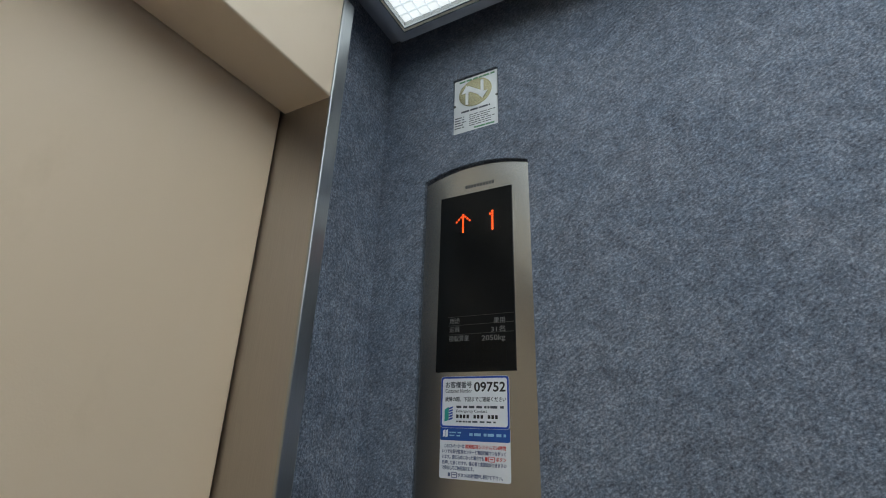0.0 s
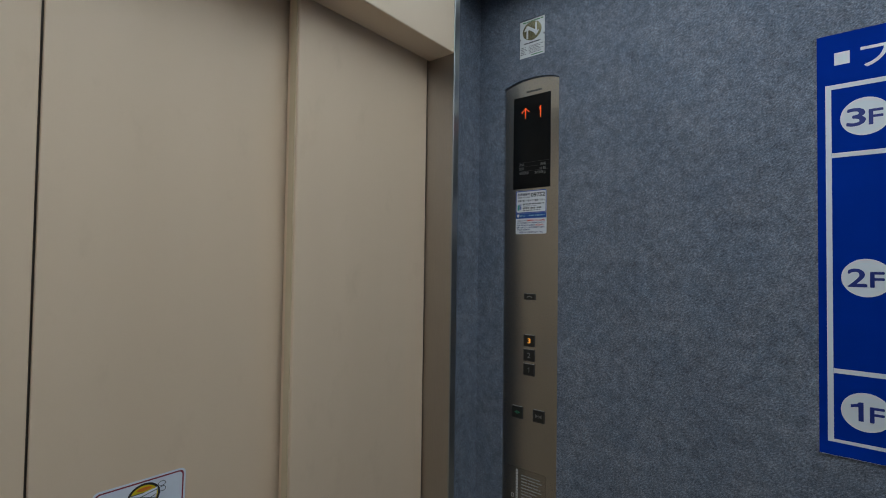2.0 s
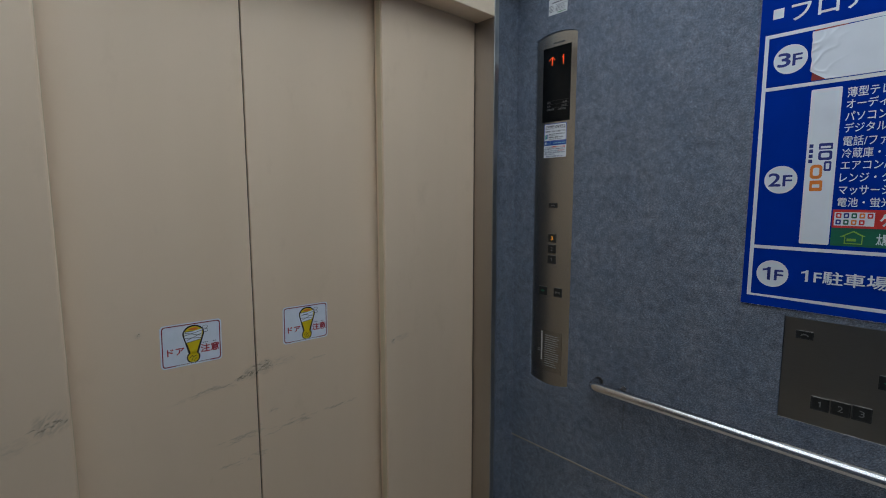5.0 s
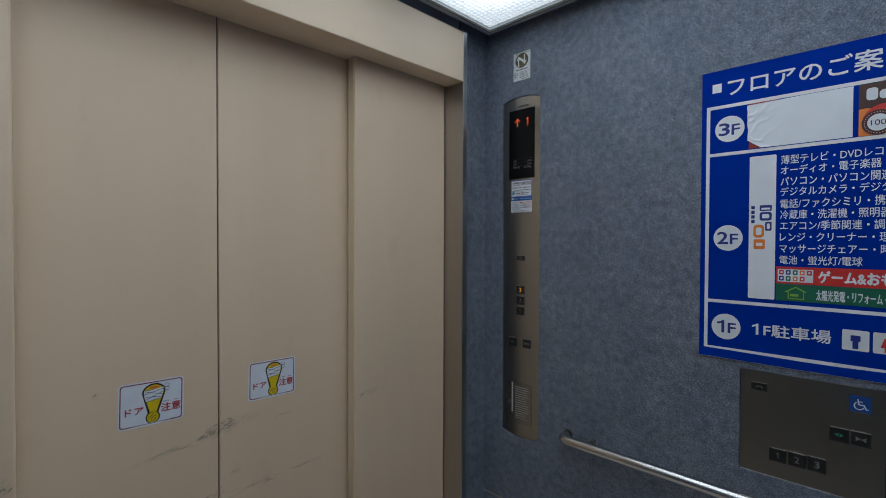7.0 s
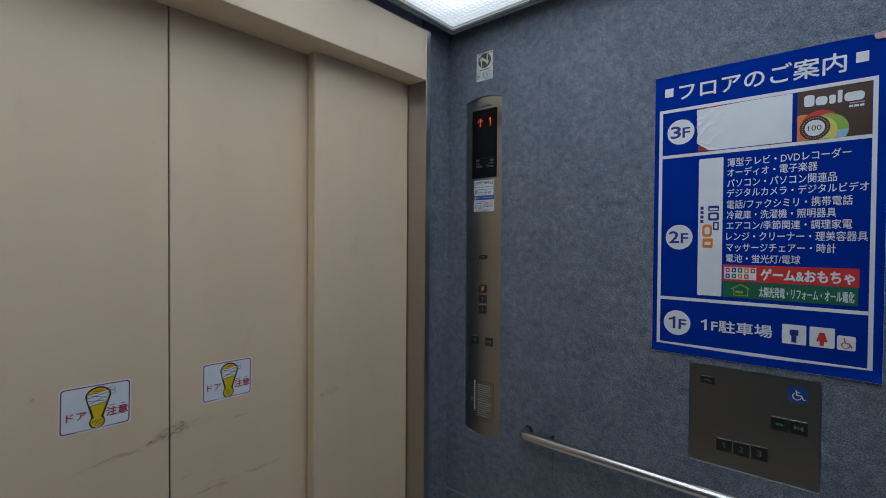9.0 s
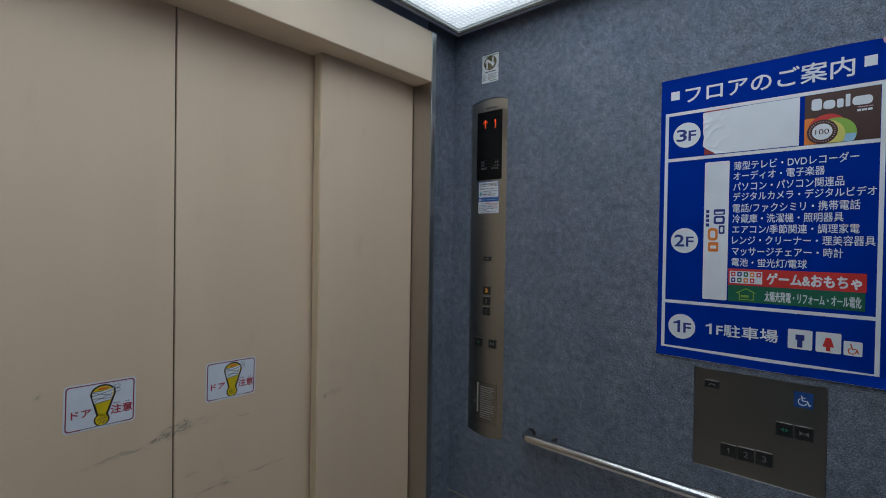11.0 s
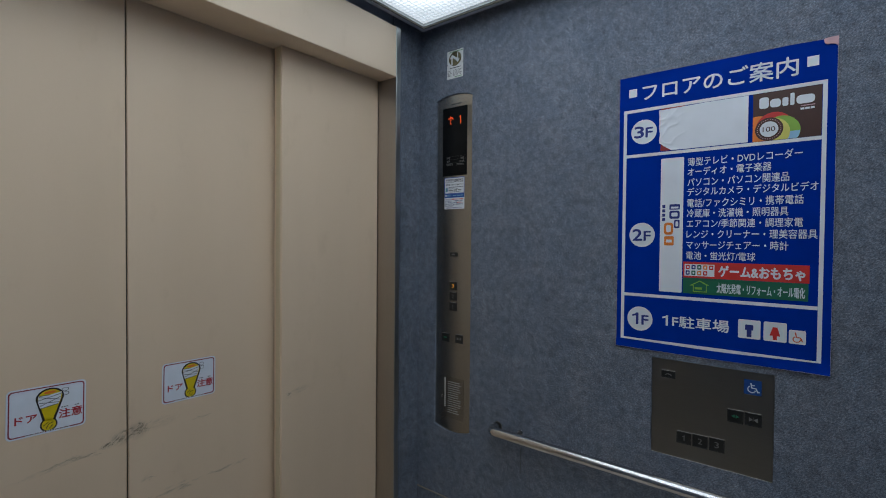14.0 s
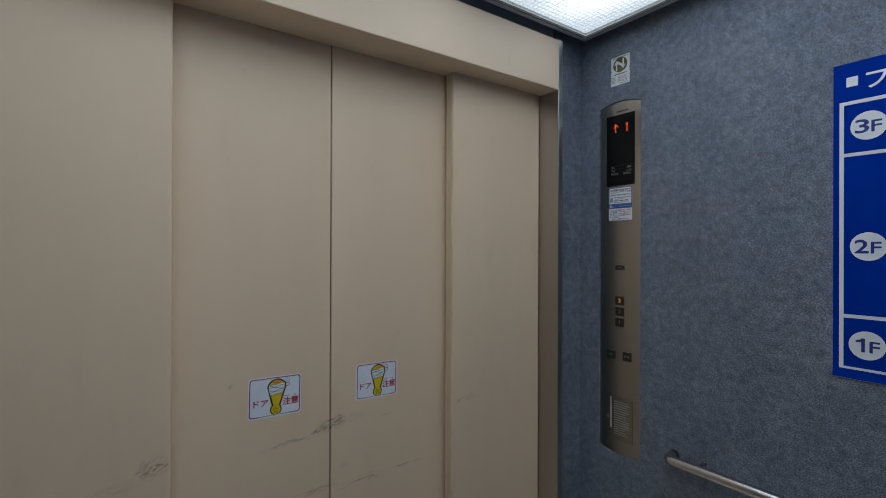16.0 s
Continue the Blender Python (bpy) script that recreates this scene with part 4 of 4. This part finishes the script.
part("braille", flat([[disc(u + 0.0025 * i, v + 0.0025 * k, 0.0008, 8)] for u, v in ((1.044, 1.0065), (1.082, 1.008), (1.120, 1.0095), (1.160, 1.094), (1.198, 1.0945), (1.003, 1.167)) for i, k in ((0, 0), (1, 0), (1, 1), (0, 2))], low_face, AD, AD + 0.0005), SEAM, aux, "tiny raised dots")["kind"] = "stuff"
sign = part("wheelchair_sign", flat([[rect(1.179, 1.2158, 1.1370, 1.1745)]], low_face, AD, AD + 0.0008), plain("blue_sign_plastic", (0.010, 0.065, 0.27), 0.35), aux, "blue square wheelchair sign")
wheel = [(1.1955 + 0.0092 * math.cos(radians(a)), 1.1510 + 0.0092 * math.sin(radians(a))) for a in range(115, 351, 15)] + [(1.1955 + 0.0070 * math.cos(radians(a)), 1.1510 + 0.0070 * math.sin(radians(a))) for a in range(350, 114, -15)]
part("wheelchair_mark", flat([[wheel], [line((1.1935, 1.1665), (1.1955, 1.1535), 0.0026)], [line((1.1955, 1.1540), (1.2045, 1.1540), 0.0026)], [line((1.2040, 1.1545), (1.2085, 1.1440), 0.0026)], [line((1.2080, 1.1445), (1.2120, 1.1460), 0.0022)], [line((1.1945, 1.1610), (1.2015, 1.1610), 0.0020)]], low_face, AD + 0.0008, AD + 0.0011), VINYL_WHITE, sign, "white wheelchair mark")

# ---- handrail ----
rail = thing("handrail", (1.15, 0.0, 0.86), "round stainless steel handrail on wall brackets", "handrail")
RY, RZ, RX = -0.050, 0.881, 0.451


BEND = 0.024
path = [(RX + 0.0157, -0.002, RZ)] + [(RX + 0.0157 + BEND * (1 - math.cos(radians(a))), RY + BEND * (1 - math.sin(radians(a))), RZ) for a in range(0, 91, 10)] + [(0.55 + 0.1 * i, RY, RZ) for i in range(15)]
part("bar", tube(path, 0.0157, 20), CHROME, rail, "polished round bar")
# dark disc put in for the contact shadow where the bar meets the wall
part("end_shade", tube([(RX + 0.0157, 0.0005, RZ), (RX + 0.0157, -0.004, RZ)], 0.0172, 24), DARK_STEEL, rail, "dark disc for the shadow at the rail's end")
for x in (0.556, 1.80):
    br = part("bracket", tube([(x, 0.0, RZ + 0.004), (x, RY, RZ)], 0.0065, 12), DARK_STEEL, rail, "dark wall bracket")
    part("flange", tube([(x, 0.0005, RZ + 0.004), (x, -0.006, RZ + 0.004)], 0.0085, 16), CHROME, br)

# ---- floor guide poster ----
poster = thing("floor_guide_poster", north(1.105, 1.216, 0.001), "large blue floor guide poster with white print, corner peeling", "poster")
PU0, PU1, PV0, PV1 = 0.866, 1.3435, 1.217, 1.981


def lift(u, v):
    """How far the sheet curls off the wall, at its lower edge, one side and the top."""
    a, b = (u - PU0) / (PU1 - PU0), (v - PV0) / (PV1 - PV0)
    low = max(0.0, (1.242 - v) / 0.026)
    side = max(0.0, (u - 1.329) / 0.015)
    top = max(0.0, (v - 1.955) / 0.026)
    out = 0.0060 * low ** 1.5 * (0.35 + 0.5 * (1 - a) ** 3 + 1.6 * a ** 6)
    out += 0.004 * side ** 1.5 * (0.3 + 0.7 * math.sin(3 * math.pi * b) ** 2)
    return out + 0.002 * top ** 2 * (0.5 + 0.5 * math.sin(9 * a))


def sag(u, v):
    low = -0.002 * (1 - abs(2 * (u - PU0) / (PU1 - PU0) - 1)) * max(0.0, (1.242 - v) / 0.026)
    return low - 0.0035 * max(0.0, (u - 1.26) / 0.08) * max(0.0, (v - 1.955) / 0.026)


bm = bmesh.new()
NU, NV = 36, 60
grid = []
for front in (0, 1):
    rows_ = []
    for j in range(NV + 1):
        row = []
        for i in range(NU + 1):
            u, v = PU0 + (PU1 - PU0) * i / NU, PV0 + (PV1 - PV0) * j / NV
            row.append(bm.verts.new(guide(u, v + sag(u, v), (0.0008 if front else 0.0003) + lift(u, v))))
        rows_.append(row)
    grid.append(rows_)
for f, rows_ in enumerate(grid):
    for j in range(NV):
        for i in range(NU):
            q = (rows_[j][i], rows_[j][i + 1], rows_[j + 1][i + 1], rows_[j + 1][i])
            bm.faces.new(q if f else q[::-1]).smooth = True
part("sheet", bm, VINYL_BLUE, poster)
# thin white line along the cut edge paints the highlight on the curl
bm = bmesh.new()
rim = [(PU0 + (PU1 - PU0) * i / 40, PV0, 0.0, -1.0) for i in range(41)] + [(PU1, PV0 + (PV1 - 0.02 - PV0) * i / 40, 1.0, 0.0) for i in range(41)]
ring = []
for u, v, du, dv in rim:
    v += sag(u, v)
    d = 0.0007 + lift(u, max(v, PV0))
    ring.append([bm.verts.new(guide(u + du * k, v + dv * k, d + e)) for k, e in ((0.0, 0.0002), (0.0004, 0.0002), (0.0004, -0.0006))])
for p0, p1 in zip(ring, ring[1:]):
    for k in (0, 1):
        bm.faces.new((p0[k], p1[k], p1[k + 1], p0[k + 1]))
bmesh.ops.recalc_face_normals(bm, faces=list(bm.faces))
part("cut_edge_glint", bm, VINYL_WHITE, poster, "whitish line painting the highlight on the cut edge")
flap = [(1.3185, 1.9795), (1.3205, 1.9715), (1.3255, 1.9685), (1.3320, 1.9690), (1.3385, 1.9665), (1.3440, 1.9610), (1.3447, 1.9830), (1.3300, 1.9832), (1.3205, 1.9822)]
flap = [(u, v - 0.0025) for u, v in flap]
part("folded_corner", flat([[flap]], guide, 0.0008, 0.0046), P_PINK, poster, "peeled corner showing its pinkish back")
F0, F1 = 0.0008, 0.0012
part("frame_line", flat([[rect(0.878, 1.3275, 1.236, 1.888), rect(0.8865, 1.319, 1.2445, 1.8795)]], guide, F0, F1), VINYL_WHITE, poster, "white frame line")
for a, b in ((1.7535, 1.7620), (1.3625, 1.3710)):
    part("divider", flat([[rect(0.8867, 1.3188, a, b)]], guide, F0, F1), VINYL_WHITE, poster, "white dividing line")
for a in (0.891, 1.2895):
    part("title_square", flat([[rect(a, a + 0.0215, 1.9235, 1.9465)]], guide, F0, F1), VINYL_WHITE, poster)
part("title", lettering("フロアのご案内", 0.927, 1.274, 1.9080, 1.9550, guide, F0, 0.0004, 0.0014), VINYL_WHITE, poster, "white title lettering")
for body, cu, cv in (("3F", 0.9325, 1.823), ("2F", 0.9320, 1.5355), ("1F", 0.9300, 1.300)):
    badge = part("floor_badge", flat([[disc(cu, cv, 0.0338, 40)]], guide, F0, F1), VINYL_WHITE, poster, "round white badge")
    wide = (-0.0255, 0.001)
    if body[0] == "1":
        part("badge_lettering", flat([numeral_one(cu - 0.0205, cu - 0.0035, cv - 0.0165, cv + 0.0165)], guide, F1, F1 + 0.0003), P_NAVY, badge)
    else:
        part("badge_lettering", lettering(body[0], cu + wide[0], cu + wide[1], cv - 0.0165, cv + 0.0165, guide, F1, 0.0003, 0.0018), P_NAVY, badge)
    part("badge_lettering", lettering("F", cu + 0.0045, cu + 0.0235, cv - 0.0165, cv + 0.0110, guide, F1, 0.0003, 0.0012), P_NAVY, badge)

# white sheet that covers the third-floor field, with torn and creased edge
NI, NJ = 90, 50
bm = bmesh.new()
skins = []
for lift in (0.0, 0.0003):
    rows_ = []
    for j in range(NJ + 1):
        row = []
        for i in range(NI + 1):
            a, b = i / NI, j / NJ
            left = 0.974 + 0.004 * noise.noise((0.3, b * 6, 1.1)) + 0.030 * max(0, 0.20 - b) / 0.20
            k = max(0.0, 0.36 - a) / 0.36
            fold = max(0.0, 1 - 9 * abs(noise.noise((a * 3 + b * 2.2, b * 3 - a * 4, 2.0))))
            crease = 0.0020 * k * fold + 0.0015 * k ** 3
            row.append(bm.verts.new(guide(left + (1.177 - left) * a, 1.764 + (0.1145 - 0.006 * max(0.0, 0.55 - a)) * b, 0.0013 + lift + crease)))
        rows_.append(row)
    skins.append(rows_)
for f, rows_ in enumerate(skins):
    for j in range(NJ):
        for i in range(NI):
            q = (rows_[j][i], rows_[j][i + 1], rows_[j + 1][i + 1], rows_[j + 1][i])
            bm.faces.new(q if f else q[::-1]).smooth = True
part("cover_sheet", bm, PAPER_WHITE, poster, "white cover sheet, torn and creased at one edge")
part("torn_remnant", flat([[[(0.976, 1.7645), (1.012, 1.7645), (0.999, 1.774), (0.990, 1.786), (0.981, 1.791), (0.977, 1.783)]]], guide, F0, F1), P_DARKRED, poster, "torn red remnant")
part("torn_remnant", flat([[[(0.976, 1.8745), (1.035, 1.8775), (1.035, 1.8793), (0.975, 1.8793)]]], guide, F0, F1 + 0.0002), P_DARKRED, poster, "torn red remnant")

# shop field in the third-floor row: plain shapes in its colours
shop = part("shop_field", flat([[rect(1.1865, 1.3180, 1.7625, 1.8790)]], guide, F0, F1), P_BROWN, poster, "brown field with coloured discs")
G0, G1, G2, G3 = F1, F1 + 0.0002, F1 + 0.0004, F1 + 0.0006


def clipped(pts, u0, u1, v0, v1):
    return [(min(max(u, u0), u1), min(max(v, v0), v1)) for u, v in pts]


CL = (1.1868, 1.3177, 1.7628, 1.8787)


def shared(c0, c1, mid):
    """Outline of what two discs have in common, seen from a point inside both."""
    pts = []
    for i in range(48):
        d = Vector((math.cos(2 * math.pi * i / 48), math.sin(2 * math.pi * i / 48)))
        reach = []
        for cu, cv, r in (c0, c1):
            o = Vector((mid[0] - cu, mid[1] - cv))
            reach.append(-o.dot(d) + math.sqrt(o.dot(d) ** 2 - o.dot(o) + r * r))
        pts.append((mid[0] + d.x * min(reach), mid[1] + d.y * min(reach)))
    return pts


part("colour_disc", flat([[clipped(disc(1.197, 1.788, 0.036, 60), *CL)]], guide, G0, G1), P_ORANGE, shop, "orange disc")
part("colour_disc", flat([[clipped(disc(1.229, 1.794, 0.036, 60), *CL)]], guide, G1, G2), P_RED, shop, "red disc")
part("colour_disc", flat([[clipped(disc(1.243, 1.782, 0.037, 60), *CL)]], guide, G2, G3), P_LIGHTGREEN, shop, "green disc")
part("colour_disc", flat([[clipped(disc(1.243, 1.782, 0.0365, 60), 1.250, CL[1], CL[2], 1.7800)]], guide, G3, G3 + 0.0002), P_SKY, shop, "pale blue disc")
part("colour_disc", flat([[clipped(shared((1.243, 1.782, 0.0365), (1.224, 1.780, 0.0365), (1.2335, 1.781)), *CL)]], guide, G3 + 0.0002, G3 + 0.0004), P_YELLOW, shop, "yellow disc")
part("round_seal", flat([[disc(1.2195, 1.7900, 0.0280)]], guide, G3 + 0.0004, G3 + 0.0006), P_BROWN, shop, "dark ring")
part("round_seal", flat([[disc(1.2195, 1.7900, 0.0185)]], guide, G3 + 0.0006, G3 + 0.0008), VINYL_WHITE, shop, "white seal")
part("seal_mark", lettering("100", 1.2070, 1.2320, 1.7840, 1.7960, guide, G3 + 0.0008, 0.0002), P_BROWN, shop)
part("seal_dots", flat([[disc(1.2195 + 0.0233 * math.cos(radians(a)), 1.7900 + 0.0233 * math.sin(radians(a)), 0.0011, 6)] for a in range(0, 360, 12)], guide, G3 + 0.0006, G3 + 0.0008), P_PINK, shop, "ring of tiny pale marks")["kind"] = "stuff"
part("name_bar", flat([[rounded(1.199, 1.218, 1.841, 1.868, 0.006)], [rounded(1.2205, 1.2415, 1.841, 1.861, 0.007)], [rounded(1.2445, 1.2560, 1.841, 1.861, 0.004)], [rounded(1.2595, 1.2675, 1.841, 1.869, 0.002)], [rounded(1.2710, 1.3050, 1.841, 1.861, 0.008)]], guide, G0, G1), VINYL_WHITE, shop, "white rounded blocks")
part("small_bar", flat(bars(1.280, 1.306, 1.8345, 1.8380, 1, 0.6, 0.1, 31, 0.0), guide, G0, G1), P_PINK, shop)
part("small_bar", flat(bars(1.279, 1.306, 1.8260, 1.8325, 1, 0.7, 0.15, 32, 0.0), guide, G0, G1), VINYL_WHITE, shop)

# second-floor row
strip = part("shop_strip", flat([[rounded(0.9790, 1.0355, 1.3810, 1.7430, 0.003)]], guide, F1, F1 + 0.0004), PAPER_WHITE, poster, "white vertical strip")
S0, S1 = F1 + 0.0004, F1 + 0.0006
for mark, mat, text in (([rounded(1.002, 1.0275, 1.6035, 1.6180, 0.002), rounded(1.0055, 1.024, 1.6065, 1.6115, 0.001)], P_NAVY, "navy block"),
                        ([rounded(1.002, 1.0275, 1.5790, 1.6005, 0.005), rounded(1.007, 1.0225, 1.5850, 1.5955, 0.003)], P_NAVY, "navy block"),
                        ([rounded(1.014, 1.0275, 1.5535, 1.5760, 0.003), rounded(1.0175, 1.024, 1.5580, 1.5715, 0.002)], P_NAVY, "navy block"),
                        ([rounded(0.989, 1.012, 1.5360, 1.5690, 0.008), rounded(0.9945, 1.0065, 1.5430, 1.5620, 0.004)], P_ORANGE, "orange ring"),
                        ([rounded(0.990, 1.014, 1.5070, 1.5320, 0.003), rounded(0.995, 1.009, 1.5150, 1.5230, 0.001)], P_ORANGE, "orange block")):
    part("strip_mark", flat([mark], guide, S0, S1), mat, strip, text)
for i in range(4):
    part("strip_mark", flat([[rounded(0.984, 0.9915, 1.6085 - 0.0118 * i, 1.6170 - 0.0118 * i, 0.001)]], guide, S0, S1), P_NAVY, strip, "navy block")

LINES = [("薄型テレビ・DVDレコーダー", 1.285, 1.7165, 1.7385), ("オーディオ・電子楽器", 1.226, 1.6910, 1.7125), ("パソコン・パソコン関連品", 1.261, 1.6630, 1.6855),
         ("デジタルカメラ・デジタルビデオ", 1.3155, 1.6385, 1.6595), ("電話/ファクシミリ・携帯電話", 1.289, 1.6080, 1.6305), ("冷蔵庫・洗濯機・照明器具", 1.261, 1.5810, 1.6035),
         ("エアコン/季節関連・調理家電", 1.289, 1.5545, 1.5765), ("レンジ・クリーナー・理美容器具", 1.3155, 1.5265, 1.5490), ("マッサージチェアー・時計", 1.262, 1.4985, 1.5205), ("電池・蛍光灯/電球", 1.198, 1.4705, 1.4920)]
for body, end, v0, v1 in LINES:
    part("list_line", lettering(body, 1.0445, end, v0, v1, guide, F0, 0.0004, 0.0003), VINYL_WHITE, poster, "white list lettering")

band = part("red_band", flat([[rect(1.038, 1.303, 1.4225, 1.4645)]], guide, F0, F1), P_RED, poster, "red band")
part("band_patch", flat([[rect(1.0415, 1.1110, 1.4275, 1.4585)]], guide, F1, G1), VINYL_WHITE, band)
cols = [P_RED, P_NAVY, P_GREEN, P_ORANGE]
for k in range(9):
    row, i = divmod(k, 5)
    u = 1.0435 + 0.0136 * i
    v = 1.4440 if row == 0 else 1.4290
    part("patch_mark", flat([[rounded(u + 0.001, u + 0.0105, v + 0.001, v + 0.0125, 0.002), rounded(u + 0.0036, u + 0.0079, v + 0.0042, v + 0.0092, 0.001)]], guide, G1, G2), cols[k % 4], band)
part("band_lettering", lettering("ゲーム&おもちゃ", 1.1195, 1.2955, 1.4275, 1.4580, guide, F1, 0.0003, 0.0022), VINYL_WHITE, band, "white lettering")
band = part("green_band", flat([[rect(1.038, 1.3015, 1.3805, 1.4220)]], guide, F0, F1), P_GREEN, poster, "dark green band")
house = [(1.054, 1.402), (1.078, 1.4165), (1.100, 1.404), (1.0945, 1.404), (1.0945, 1.386), (1.0625, 1.386), (1.0625, 1.402)]
hin = [(1.0615, 1.4035), (1.078, 1.4135), (1.093, 1.4045), (1.0925, 1.388), (1.0645, 1.388), (1.0645, 1.4030)]
part("house_mark", flat([[house, hin]], guide, F1, G1), P_LIGHTGREEN, band, "light green house outline")
part("house_mark", flat(bars(1.067, 1.091, 1.3905, 1.4005, 1, 0.6, 0.3, 33, 0.0), guide, F1, G1), P_LIGHTGREEN, band)
part("band_lettering", lettering("太陽光発電・リフォーム・オール電化", 1.1165, 1.2955, 1.3865, 1.4120, guide, F1, 0.0003, 0.0008), VINYL_WHITE, band, "white lettering")

# first-floor row
part("car_park_figure", flat([numeral_one(0.9890, 1.0030, 1.2885, 1.3165)], guide, F0, F1), VINYL_WHITE, poster, "white bold lettering")
part("car_park_line", lettering("F駐車場", 1.0135, 1.1460, 1.2865, 1.3185, guide, F0, 0.0004, 0.0011), VINYL_WHITE, poster, "white bold lettering")
for u0, u1, v1 in ((1.1650, 1.2115, 1.3255), (1.2175, 1.2630, 1.3255), (1.2670, 1.2990, 1.3115)):
    tile = part("facility_tile", flat([[rounded(u0, u1, 1.279, v1, 0.003)]], guide, F0, F1), VINYL_WHITE, poster, "white rounded tile")
    cu = (u0 + u1) / 2
    if u0 < 1.2:
        part("tile_mark", flat([[rounded(cu - 0.0085, cu + 0.0085, 1.300, 1.3135, 0.002)], [rect(cu - 0.0050, cu + 0.0050, 1.283, 1.300)]], guide, F1, G1), P_NAVY, tile, "plain navy block")
    elif u0 < 1.25:
        part("tile_mark", flat([[[(cu - 0.0045, 1.3135), (cu + 0.0045, 1.3135), (cu + 0.0105, 1.2925), (cu - 0.0105, 1.2925)]], [rect(cu - 0.0040, cu + 0.0040, 1.283, 1.2925)]], guide, F1, G1), P_RED, tile, "plain red block")
    else:
        ring = [(cu - 0.001 + 0.0080 * math.cos(radians(a)), 1.2900 + 0.0075 * math.sin(radians(a))) for a in range(110, 371, 20)] + [(cu - 0.001 + 0.0058 * math.cos(radians(a)), 1.2900 + 0.0054 * math.sin(radians(a))) for a in range(370, 109, -20)]
        part("tile_mark", flat([[ring], [line((cu - 0.004, 1.306), (cu - 0.001, 1.294), 0.0025)], [line((cu - 0.001, 1.2945), (cu + 0.006, 1.2945), 0.0025)], [line((cu + 0.006, 1.2945), (cu + 0.010, 1.2850), 0.0025)]], guide, F1, G1), P_VERMILION, tile, "orange wheelchair mark")
